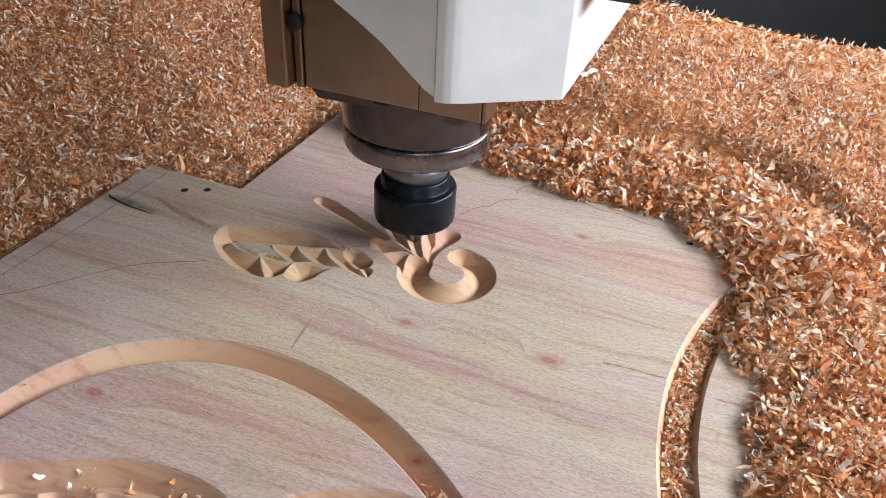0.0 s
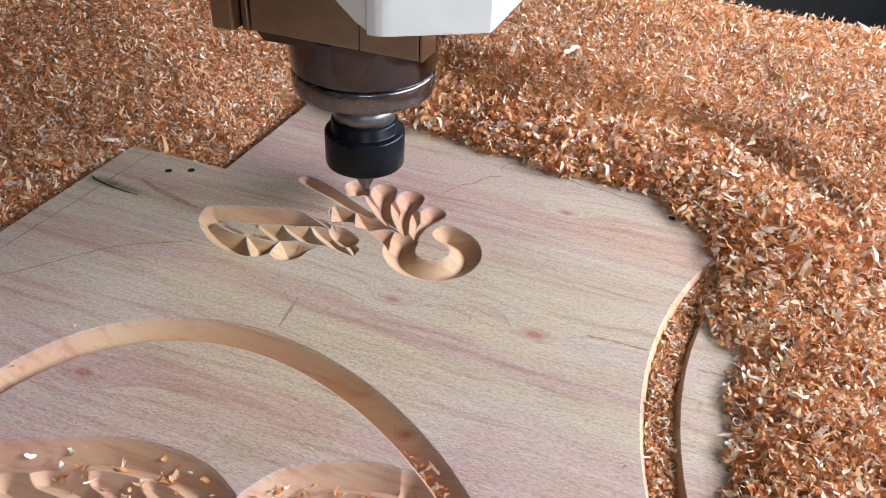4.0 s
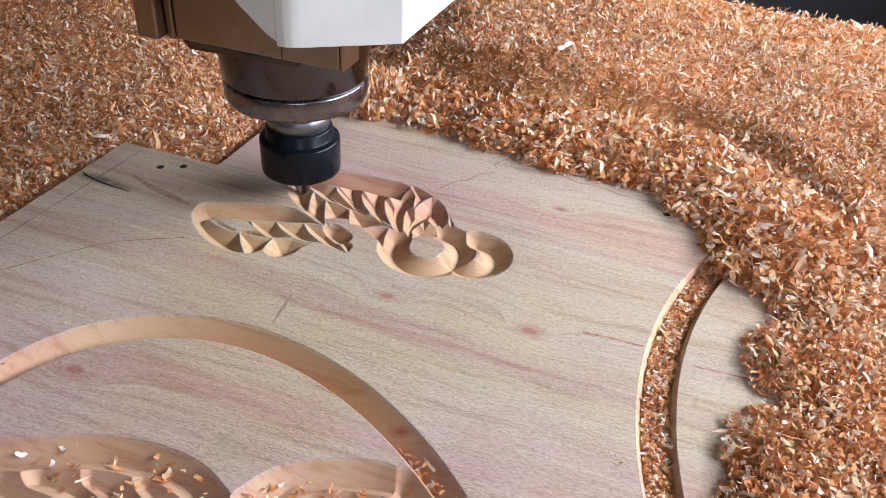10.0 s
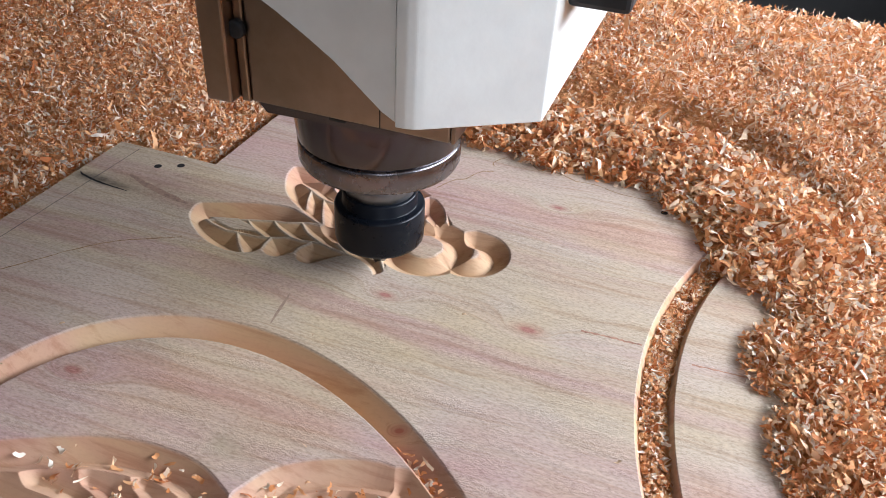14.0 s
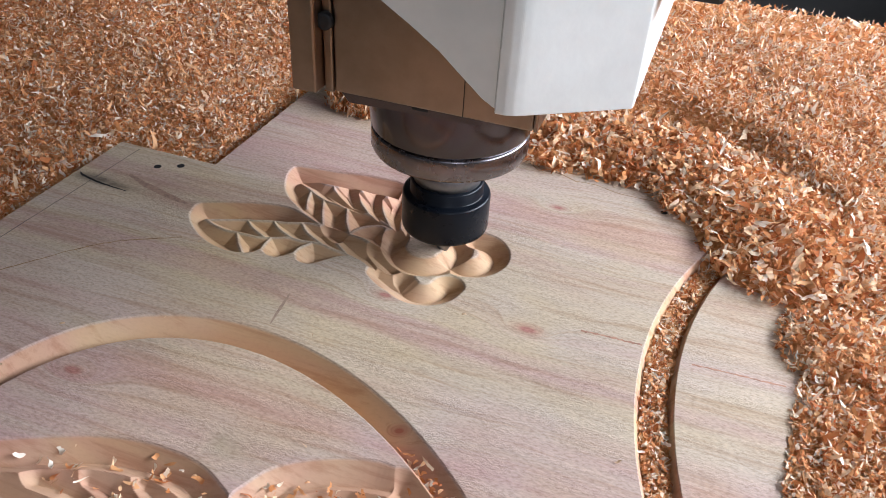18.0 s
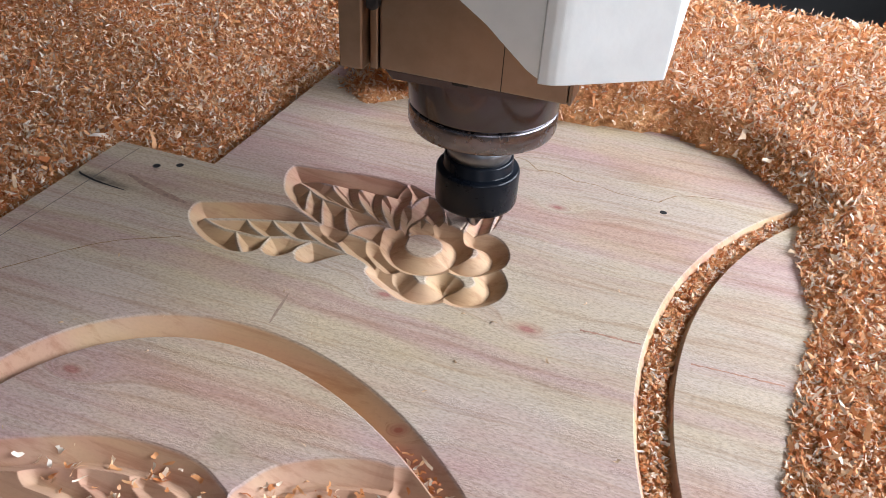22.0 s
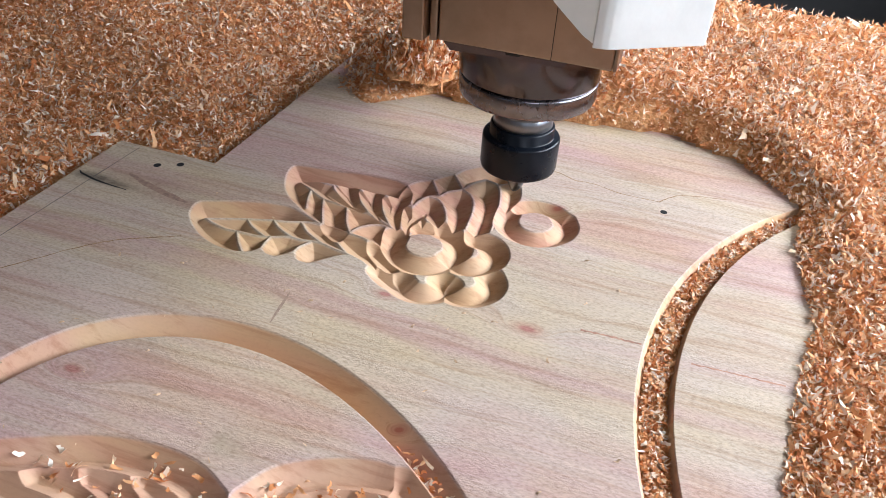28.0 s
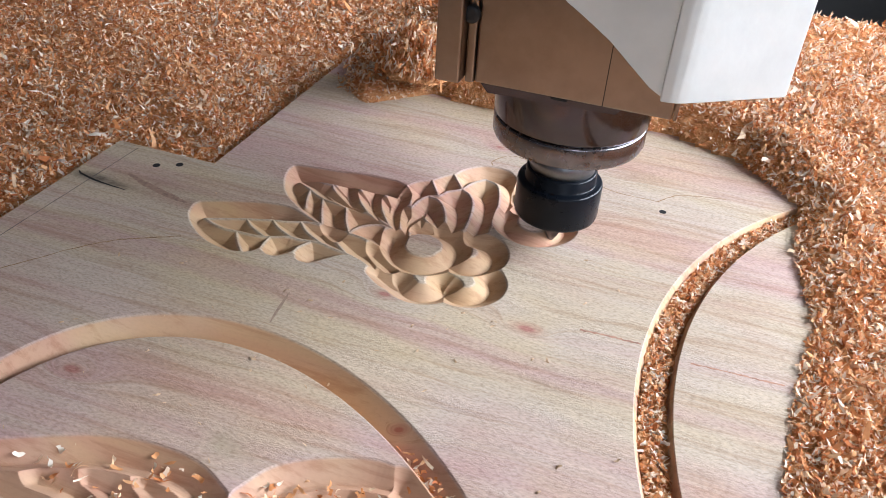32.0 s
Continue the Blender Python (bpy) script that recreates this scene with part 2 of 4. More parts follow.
def quads(name, verts, faces, mat, smooth=False):
    """A mesh of quads from arrays: quick for many."""
    verts, faces = np.asarray(verts, np.float32), np.asarray(faces, np.int32)
    me = bpy.data.meshes.new(name)
    me.vertices.add(len(verts))
    me.vertices.foreach_set("co", verts.ravel())
    me.loops.add(faces.size)
    me.loops.foreach_set("vertex_index", faces.ravel())
    me.polygons.add(len(faces))
    me.polygons.foreach_set("loop_start", np.arange(0, faces.size, 4, dtype=np.int32))
    me.polygons.foreach_set("loop_total", np.full(len(faces), 4, np.int32))
    me.update(calc_edges=True)
    me.validate()
    me.materials.append(mat)
    if smooth:
        me.shade_smooth()
    return me


def part(name, bm, mat, parent, label=""):
    """One mesh object under a thing or part, from a bmesh or a mesh."""
    if isinstance(bm, bmesh.types.BMesh):
        me = bpy.data.meshes.new(name)
        bm.to_mesh(me)
        bm.free()
        me.materials.append(mat)
    else:
        me = bm
    ob = new(name, me)
    ob.parent = parent
    return tagged(ob, label)


def box(x0, x1, y0, y1, z0, z1, bevel=0.0, segments=2):
    bm = bmesh.new()
    bmesh.ops.create_cube(bm, size=1)
    bmesh.ops.scale(bm, vec=(x1 - x0, y1 - y0, z1 - z0), verts=bm.verts)
    bmesh.ops.translate(bm, vec=((x0 + x1) / 2, (y0 + y1) / 2, (z0 + z1) / 2), verts=bm.verts)
    if bevel:
        bmesh.ops.bevel(bm, geom=bm.edges[:], offset=bevel, segments=segments, affect="EDGES", profile=0.5)
    return bm


def prism(outline, z0, z1, bevel=0.0, segments=2):
    """An upright prism on an outline of (x, y)."""
    bm = bmesh.new()
    lo = [bm.verts.new((x, y, z0)) for x, y in outline]
    f = bm.faces.new(lo)
    up = bmesh.ops.extrude_face_region(bm, geom=[f])["geom"]
    bmesh.ops.translate(bm, vec=(0, 0, z1 - z0), verts=[v for v in up if isinstance(v, bmesh.types.BMVert)])
    bmesh.ops.recalc_face_normals(bm, faces=bm.faces)
    if bevel:
        bmesh.ops.bevel(bm, geom=bm.edges[:], offset=bevel, segments=segments, affect="EDGES", profile=0.5)
    return bm


def lathe(profile, n=64):
    """A turned body round z from (radius, height) pairs, bottom to top, smooth but for sharp corners."""
    bm = bmesh.new()
    rings = [[bm.verts.new((r * math.cos(a), r * math.sin(a), z)) for a in (2 * math.pi * k / n for k in range(n))] for r, z in profile]
    for a, b in zip(rings, rings[1:]):
        for k in range(n):
            bm.faces.new((a[k], a[(k + 1) % n], b[(k + 1) % n], b[k]))
    bm.faces.new(rings[0][::-1])
    bm.faces.new(rings[-1])
    for f in bm.faces:
        f.smooth = len(f.verts) == 4
    for e in bm.edges:
        e.smooth = e.calc_face_angle(0) < radians(28)
    return bm


def smoothstep(a, b, x):
    t = np.clip((x - a) / (b - a), 0, 1)
    return t * t * (3 - 2 * t)


def structure(name, bm, mat, label, category):
    return tagged(part(name, bm, mat, None), label, category, kind="structure")


# ---- the workshop ----
def room():
    structure("floor", box(-3.4, 1.02, -2.9, 3.4, -0.86, -0.8), CONCRETE, "grey dusty concrete workshop floor", "floor")
    structure("ceiling", box(-3.4, 1.02, -2.9, 3.4, 2.2, 2.3), PLASTER, "grey plaster workshop ceiling", "ceiling")
    structure("wall_west", box(-3.5, -3.4, -2.9, 3.4, -0.8, 2.2), PLASTER, "grey plaster workshop wall", "wall")
    # the east wall with a wide window opening, the north and south walls with smaller ones for the added fill lamps
    for k, (y0, y1, z0, z1) in enumerate([(-2.9, -2.02, -0.8, 2.2), (-1.08, -0.02, -0.8, 2.2), (-2.02, -1.08, -0.8, 0.78), (-2.02, -1.08, 1.52, 2.2), (1.98, 3.4, -0.8, 2.2), (-0.02, 1.98, 0.88, 2.2), (-0.02, 1.98, -0.8, 0.44)]):
        structure("wall_east_%d" % (k + 1), box(1.02, 1.12, y0, y1, z0, z1), PLASTER, "grey plaster wall round a wide window opening", "wall")
    for k, (x0, x1, z0, z1) in enumerate([(-3.4, -1.1, -0.8, 2.2), (0.5, 1.02, -0.8, 2.2), (-1.1, 0.5, -0.8, 0.75), (-1.1, 0.5, 1.95, 2.2)]):
        structure("wall_north_%d" % (k + 1), box(x0, x1, 3.4, 3.5, z0, z1), PLASTER, "grey plaster wall round an opening for a fill lamp", "wall")
    for k, (x0, x1, z0, z1) in enumerate([(-3.4, -2.0, -0.8, 2.2), (-0.4, 1.02, -0.8, 2.2), (-2.0, -0.4, -0.8, 0.65), (-2.0, -0.4, 1.85, 2.2)]):
        structure("wall_south_%d" % (k + 1), box(x0, x1, -3.0, -2.9, z0, z1), PLASTER, "grey plaster wall round an opening for a fill lamp", "wall")
    structure("ground", box(-300, 300, -300, 300, -0.92, -0.87), CONCRETE, "grey ground outside the workshop", "ground")


room()


# ---- the machine bed ----
def machine_bed():
    bed = tagged(new("machine_bed"), "wooden-topped router bed on a steel frame, covered in shavings", "machine bed")
    part("bed_top", box(-1.0, 0.95, -0.62, 0.850, -0.03, 0.0, 0.003), BED, bed)
    part("side_rail", box(-1.05, 1.0, 0.855, 0.900, -0.10, 0.020, 0.004), DUSTY, bed, "brown, dust-covered steel guide rail")
    for x in (-0.9, 0.85):
        for y in (-0.5, 0.79):
            part("leg", box(x - 0.05, x + 0.05, y - 0.05, y + 0.05, -0.8, -0.03, 0.004), PLASTIC, bed)
    return bed


machine_bed()

# ---- the panel ----
PX0, PX1, PY0, PY1 = -0.364, -0.288, 0.381, 0.60    # left ends of the two planks, their joint, the far edge
ARC_IN, ARC_OUT = (0.2799, 0.3018, 0.2706), (0.3075, 0.2995, 0.2792)   # edges of the outline cut: centre and radius


def arc_x(arc, y):
    return arc[0] - np.sqrt(np.maximum(arc[2] ** 2 - (y - arc[1]) ** 2, 1e-4))


def ring(x, y, cx, cy, a, b, turn):
    """Signed distance, roughly, from an oval: negative inside."""
    c, s = math.cos(turn), math.sin(turn)
    dx, dy = x - cx, y - cy
    p, q = dx * c + dy * s, -dx * s + dy * c
    r = np.sqrt((p / a) ** 2 + (q / b) ** 2) + 1e-9
    return (r - 1) * np.sqrt(p * p + q * q) / r


def oval_groove(x, y):
    """The groove round the medallion: a long outer slope and a steep inner wall."""
    return np.clip(np.minimum(-0.66 * ring(x, y, *OVAL_OUT), 1.9 * ring(x, y, *OVAL_IN)), 0, 1)


# The carving: each cut is a V-shaped trough, in millimetres: when the cutter clears it (None: cleared before),
# and (x, y, half width) along its middle line.
SCOOPS = []


def smooth_line(points):
    """A smooth line through the points, in metres."""
    p = np.array(points) * 0.001
    if len(p) > 2:
        e = np.concatenate([2 * p[:1] - p[1:2], p, 2 * p[-1:] - p[-2:-1]])
        fine = []
        for i in range(1, len(e) - 2):
            for t in np.arange(0, 1, 0.2):
                fine.append(0.5 * (2 * e[i] + (e[i + 1] - e[i - 1]) * t + (2 * e[i - 1] - 5 * e[i] + 4 * e[i + 1] - e[i + 2]) * t ** 2
                                   + (3 * e[i] - e[i - 1] - 3 * e[i + 1] + e[i + 2]) * t ** 3))
        p = np.array(fine + [p[-1]])
    return p


def scoop(when, *line):
    """A trough of the cutter's own shape."""
    SCOOPS.append((when, smooth_line(line), False))


def stroke(when, *line):
    """A pass of the cutter inside the leaves and petals, whose shape the rim and the ridges give."""
    SCOOPS.append((when, smooth_line(line), True))


RIM, RIDGES = [], []


def rim(*line):
    """A piece of the outline of the leaves and petals, in order round it."""
    RIM.append(smooth_line(line))


def ridge(*line):
    """A sharp crest left standing between two cuts."""
    RIDGES.append(smooth_line(line))


def bow(cx, cy, r, start, end, n, width):
    """Points along a circular arc, degrees, for a scoop."""
    return [(cx + r * math.cos(radians(a)), cy + r * math.sin(radians(a)), width) for a in np.linspace(start, end, n)]


stroke(None, (-265.6, 329.3, 8), (-250.0, 335.7, 9), (-226.6, 342.9, 9.5), (-198.9, 345.8, 8))
stroke(None, (-264.5, 324.2, 7), (-250.5, 315.7, 9.5), (-231.7, 310.0, 10.5), (-224.0, 309.7, 8))
stroke(None, (-227.6, 315.7, 8.5), (-219.6, 318.0, 7), (-207.6, 323.4, 1.5))
stroke((14.4, 14.9), (-251.5, 328.7, 7.5), (-236.1, 326.2, 6.5), (-215.4, 323.7, 1.5))
stroke(None, (-234.6, 336.4, 8.5), (-219.6, 332.3, 7.5), (-200.3, 327.3, 1.5))
stroke(None, (-218.1, 341.9, 8.5), (-203.4, 337.7, 7.5), (-183.8, 332.1, 1.5))
stroke(None, (-200.5, 345.1, 8.5), (-186.1, 340.9, 7.5), (-166.7, 334.1, 2))
scoop(None, (-183.5, 342.6, 7.5), (-175.5, 338.8, 7.2))
stroke(None, (-208.9, 315.2, 8), (-201.7, 319.7, 6.5), (-186.6, 329.6, 1.2))
stroke((12.55, 13.4), (-187.6, 316.1, 7.5), (-180.4, 321.2, 6), (-165.0, 330.5, 1.2))
stroke((11.1, 12.4), (-172.2, 343.2, 8), (-163.1, 342.1, 9), (-148.4, 333.6, 8))
scoop((13.5, 14.3), (-150.8, 335.0, 9), (-135.1, 325.1, 9))
stroke((7.05, 7.5), (-234.2, 392.4, 8.5), (-206.4, 403.8, 9.5), (-174.8, 407.1, 9.5), (-156.2, 403.1, 9.5))
stroke((7.55, 7.8), (-156.2, 403.1, 9.5), (-139.7, 394.0, 9.5), (-123.2, 377.3, 7))
stroke((6.1, 6.85), (-233.3, 384.7, 7.5), (-219.5, 371.6, 9), (-201.3, 361.5, 8))
scoop(None, (-232.0, 391.5, 5.0), (-224.0, 388.8, 6.0), (-208.3, 382.9, 5.2), (-190.0, 374.6, 4.6), (-174.0, 369.0, 3.0))
stroke((6.9, 7.05), (-217.2, 393.8, 8), (-199.4, 385.4, 7.5), (-175.8, 375.3, 1.5))
scoop((3.6, 5.4), (-197.0, 398.0, 8.2), (-188.0, 383.0, 6.5), (-177.0, 369.5, 2.0))
scoop((2.1, 2.9), (-178.5, 400.5, 8.6), (-171.5, 381.0, 6.8), (-160.5, 365.0, 2.0))
scoop((0.1, 0.9), (-159.0, 399.5, 8.8), (-155.5, 378.0, 7.0), (-146.0, 358.5, 2.0))
stroke((7.85, 7.95), (-131.2, 380.7, 8), (-133.1, 370.1, 6.5), (-135.2, 358.5, 2))
scoop(None, (-138.5, 388.0, 7.8), (-142.5, 372.0, 6.0), (-139.0, 356.0, 2.0))
stroke((5.6, 6), (-225.2, 379.0, 7), (-213.9, 376.4, 6), (-197.5, 373.4, 1.5))
stroke((1.6, 1.85), (-193.6, 365.7, 8.5), (-183.8, 367.3, 7.5), (-163.8, 365.8, 1.5))
stroke((5.65, 5.95), (-211.1, 368.7, 8), (-199.9, 367.9, 7), (-184.1, 367.9, 2))
stroke(None, (-174.8, 361.5, 8.5), (-164.0, 363.0, 8), (-144.9, 356.8, 2))
stroke((13.45, 13.9), (-181.5, 348.3, 7.5), (-170.7, 347.8, 7.5), (-150.7, 341.3, 2))
stroke(None, (-162.9, 358.0, 8), (-140.9, 345.6, 9))
stroke(None, (-149.9, 359.8, 8), (-136.0, 344.1, 8.5))
scoop(None, *bow(-124.8, 350.3, 20, 175, 442, 10, 9.5))
scoop((7.85, 7.95), (-135.4, 366.4, 7.5), (-126.4, 369.1, 7.5))
scoop((8.05, 8.6), *bow(-98.2, 355.3, 14.5, -125, 95, 7, 9.8))
scoop((15.4, 16.1), (-140.0, 317.2, 7.5), (-130.8, 313.3, 9.5), (-122.4, 311.0, 9.8))
scoop((16.15, 16.85), *bow(-113.9, 321.9, 14.5, 205, 355, 6, 9.8))
scoop((18.1, 18.7), *bow(-90.8, 328.1, 14, -160, 45, 7, 9.5))
stroke((22.6, 22.9), (-120.8, 371.6, 6), (-131.3, 389.1, 9), (-140.9, 399.4, 8.5))
stroke((22.1, 22.5), (-113.2, 373.1, 7), (-116.4, 394.4, 10), (-129.6, 412.3, 9))
stroke((20.1, 20.95), (-105.3, 374.6, 7), (-99.9, 399.1, 10.5), (-112.0, 425.8, 10))
stroke((19.6, 19.95), (-103.1, 375.6, 8), (-95.6, 383.0, 9))
stroke((27.6, 27.95), (-92.9, 391.0, 6.5), (-90.6, 413.5, 9), (-95.5, 433.5, 9))
stroke((24.1, 24.4), (-151.9, 410.5, 8.5), (-145.6, 406.4, 8.5))
stroke((24.42, 24.6), (-138.6, 423.1, 9), (-131.3, 416.1, 9))
stroke((24.65, 24.95), (-127.5, 438.9, 9), (-117.7, 445.1, 10), (-106.1, 445.5, 10))
stroke((28.1, 28.7), (-106.1, 445.5, 10), (-96.1, 435.6, 10))
scoop((25.05, 25.45), *bow(-70.0, 402.1, 19, 170, 310, 6, 8.6))
scoop((25.55, 26.6), *bow(-70.0, 402.1, 19, 310, 395, 4, 8.6))
scoop((26.7, 27.4), *bow(-70.0, 402.1, 18.5, 395, 500, 5, 8))
scoop((29.1, 29.9), (-82.5, 418.7, 7.5), (-89.1, 424.7, 8), (-92.7, 434.7, 7))
scoop((30.1, 30.45), (-92.7, 434.7, 7), (-86.5, 448.1, 6.5), (-75.3, 450.8, 5))
scoop((30.5, 30.8), (-75.3, 450.8, 5), (-63.5, 450.6, 5.5), (-56.9, 450.5, 4))
scoop(None, (-239.6, 134.9, 10), (-220.0, 144.9, 10), (-199.2, 154.1, 10), (-177.3, 158.6, 10), (-157.3, 157.5, 10), (-142.2, 151.0, 10))
scoop(None, (-212.5, 136.8, 10), (-196.6, 137.9, 11), (-182.5, 131.0, 11))
scoop(None, (-193.5, 143.9, 9), (-177.4, 142.8, 11), (-166.9, 134.6, 11))
scoop(None, (-226.4, 127.5, 11), (-202.3, 125.8, 11))
scoop(None, (-171.2, 150.6, 9), (-154.0, 145.4, 10))
scoop(None, (-125.7, 157.7, 9), (-117.7, 170.6, 10), (-102.4, 180.8, 10), (-86.9, 186.3, 10), (-77.3, 187.7, 9))
scoop(None, (-113.3, 162.7, 11), (-94.0, 174.3, 12), (-80.4, 177.5, 10))
scoop(None, (-73.4, 188.1, 10), (-62.8, 182.9, 10))

# the leaves and petals: walls slope down at one angle from the outline and from each crest
rim((-203.7, 351.2), (-215.9, 355.5), (-229.3, 354.4), (-243.1, 350.3), (-256.1, 345.1), (-265.5, 340.8), (-270.5, 337.8), (-271.9, 332.1), (-268.9, 322.9), (-262.2, 315.1), (-252.1, 307.2), (-241.0, 302.1), (-230.9, 299.9), (-223.6, 300.1), (-217.2, 301.8), (-212.8, 304.9), (-210.7, 308.9))
rim((-210.7, 308.9), (-206.1, 305.5), (-200.7, 304.9), (-196.0, 307.6), (-191.8, 313.1), (-188.2, 308.6), (-184.7, 306.7), (-179.0, 306.9), (-174.8, 310.5), (-170.5, 315.9), (-165.8, 321.0), (-162.0, 322.7), (-155.8, 322.5), (-146.6, 317.8), (-141.3, 311.5))
rim((-141.3, 311.5), (-137.1, 318.5), (-141.1, 335.0), (-140.7, 345.1), (-137.4, 353.0), (-133.2, 358.1), (-127.2, 361.4), (-119.5, 360.3), (-116.3, 359.2), (-111.6, 366.5), (-108.0, 376.1), (-101.1, 364.1), (-96.9, 373.1), (-92.6, 379.0))
rim((-92.6, 379.0), (-90.7, 388.6), (-88.0, 398.1), (-86.2, 408.9), (-85.3, 421.9), (-88.8, 438.9), (-98.3, 455.0), (-108.8, 458.7), (-119.4, 457.1), (-126.1, 452.3), (-132.1, 445.2), (-135.4, 436.9))
rim((-136.0, 437.4), (-141.6, 431.5), (-146.8, 423.3))
rim((-146.8, 423.3), (-154.8, 417.9), (-159.5, 410.2))
rim((-159.5, 410.2), (-169.1, 412.9), (-181.2, 412.2), (-194.3, 411.0), (-208.3, 407.8), (-220.3, 406.4), (-231.0, 404.8), (-236.9, 403.7), (-240.0, 400.6), (-240.0, 393.0), (-236.3, 382.5), (-230.7, 372.5), (-222.4, 363.5), (-214.0, 357.8), (-203.7, 351.2))
ridge((-255.2, 322.3), (-248.9, 319.8), (-239.8, 317.9), (-231.3, 318.5), (-220.2, 319.0), (-212.7, 321.1), (-201.6, 326.1), (-194.2, 326.2), (-182.9, 328.1), (-173.1, 326.3), (-164.1, 324.8), (-156.6, 322.7))
ridge((-256.2, 322.5), (-241.8, 329.0), (-233.2, 332.3), (-218.4, 337.6), (-211.6, 339.3), (-202.1, 343.0), (-196.5, 344.8), (-183.2, 344.8))
ridge((-233.2, 332.3), (-226.6, 326.5), (-215.7, 321.0))
ridge((-218.4, 337.6), (-211.1, 331.6), (-198.9, 326.0))
ridge((-201.8, 342.4), (-193.8, 334.7), (-181.4, 328.2))
ridge((-183.5, 344.7), (-174.6, 333.7), (-163.8, 324.9))
ridge((-170.7, 343.9), (-161.6, 342.8), (-154.0, 339.8), (-148.5, 337.2), (-141.1, 335.0))
ridge((-148.8, 337.1), (-143.2, 327.5), (-137.1, 318.5))
ridge((-231.6, 317.7), (-225.7, 309.6), (-218.0, 301.4))
ridge((-211.2, 321.1), (-211.3, 314.8), (-210.4, 309.0))
ridge((-187.7, 326.0), (-191.2, 319.4), (-191.8, 313.1))
ridge((-223.2, 385.4), (-214.2, 388.8), (-203.6, 389.7), (-194.4, 390.1), (-189.1, 391.8), (-180.0, 391.3), (-172.2, 391.9), (-164.2, 391.7), (-155.5, 389.7), (-146.2, 385.9), (-139.3, 381.2), (-131.4, 374.3), (-123.0, 364.7), (-119.5, 360.3))
ridge((-223.2, 385.4), (-215.9, 379.4), (-203.0, 372.4), (-191.2, 370.4), (-180.6, 369.5), (-168.2, 368.0), (-160.2, 364.7), (-151.8, 361.0), (-141.5, 355.7), (-137.4, 353.0))
ridge((-203.9, 389.6), (-197.0, 380.5), (-185.5, 370.9))
ridge((-189.1, 391.8), (-182.4, 381.9), (-168.8, 368.5))
ridge((-172.5, 391.7), (-165.8, 379.9), (-152.1, 361.5))
ridge((-155.6, 388.2), (-153.1, 378.4), (-147.6, 367.0), (-140.3, 355.6))
ridge((-139.1, 380.6), (-138.8, 368.2), (-136.9, 354.5))
ridge((-203.7, 351.2), (-195.2, 347.5), (-189.2, 345.4), (-183.8, 344.5), (-176.0, 344.1), (-170.7, 343.9))
ridge((-170.9, 344.4), (-168.3, 351.5), (-164.0, 356.2), (-158.0, 359.5), (-152.4, 358.7), (-139.9, 353.8))
ridge((-214.3, 377.8), (-211.1, 367.2), (-207.4, 358.7))
ridge((-202.3, 372.0), (-195.8, 357.6), (-189.2, 345.4))
ridge((-184.6, 369.8), (-178.0, 355.3), (-170.9, 344.4))
ridge((-153.0, 358.4), (-148.4, 348.7), (-141.3, 335.5))
ridge((-141.1, 403.1), (-135.3, 402.0), (-129.2, 395.9), (-123.8, 385.4), (-119.9, 373.4), (-116.5, 359.8))
ridge((-124.0, 420.3), (-117.4, 415.6), (-112.4, 406.5), (-109.6, 393.3), (-108.1, 377.4))
ridge((-113.9, 439.4), (-104.7, 435.5), (-99.3, 422.4), (-95.5, 404.7), (-93.8, 387.9), (-92.7, 379.6))
ridge((-147.1, 386.2), (-145.3, 396.6), (-141.4, 403.7), (-135.7, 406.4), (-132.2, 414.1), (-124.9, 420.6), (-120.6, 431.4), (-113.9, 439.4))
ridge((-159.5, 410.2), (-153.7, 398.8), (-147.1, 386.2))
ridge((-146.8, 423.3), (-136.0, 406.2))
ridge((-135.7, 436.7), (-124.6, 420.8))


WALL = 0.72      # slope of the cutter's walls


def scoop_depth(k, x, y):
    """How far inside scoop k each x, y lies, and how far along it that is (0 to 1)."""
    line = SCOOPS[k][1]
    best, along = np.full(x.shape, -9.0), np.zeros(x.shape)
    n = max(len(line) - 1, 1)
    for i in range(n):
        a, b = line[i], line[min(i + 1, len(line) - 1)]
        e = b[:2] - a[:2]
        t = np.clip(((x - a[0]) * e[0] + (y - a[1]) * e[1]) / (e @ e + 1e-12), 0, 1)
        r = (a[2] + t * (b[2] - a[2])) - np.hypot(x - a[0] - t * e[0], y - a[1] - t * e[1])
        along = np.where(r > best, (i + t) / n, along)
        best = np.maximum(best, r)
    return best, along


def leaf_depth(x, y):
    """Depth of the leaves and petals: the distance from the nearest rim or crest times the wall's slope."""
    near = np.full(x.shape, 9.0)
    inside = np.zeros(x.shape, bool)
    for kind in (RIM, RIDGES):
        for line in kind:
            lo, hi = line.min(0) - 0.025, line.max(0) + 0.025
            m = (x > lo[0]) & (x < hi[0]) & (y > lo[1]) & (y < hi[1])
            px, py, d = x[m], y[m], near[m]
            for a, b in zip(line[:-1], line[1:]):
                e = b - a
                t = np.clip(((px - a[0]) * e[0] + (py - a[1]) * e[1]) / (e @ e + 1e-12), 0, 1)
                d = np.minimum(d, np.hypot(px - a[0] - t * e[0], py - a[1] - t * e[1]))
            near[m] = d
    loop = np.concatenate(RIM)
    for a, b in zip(loop, np.roll(loop, -1, 0)):
        inside ^= ((a[1] > y) != (b[1] > y)) & (x < (b[0] - a[0]) * (y - a[1]) / (b[1] - a[1] + 1e-12) + a[0])
    return np.where(inside, WALL * np.clip(near - 0.00025, 0, 0.0135), 0.0), inside


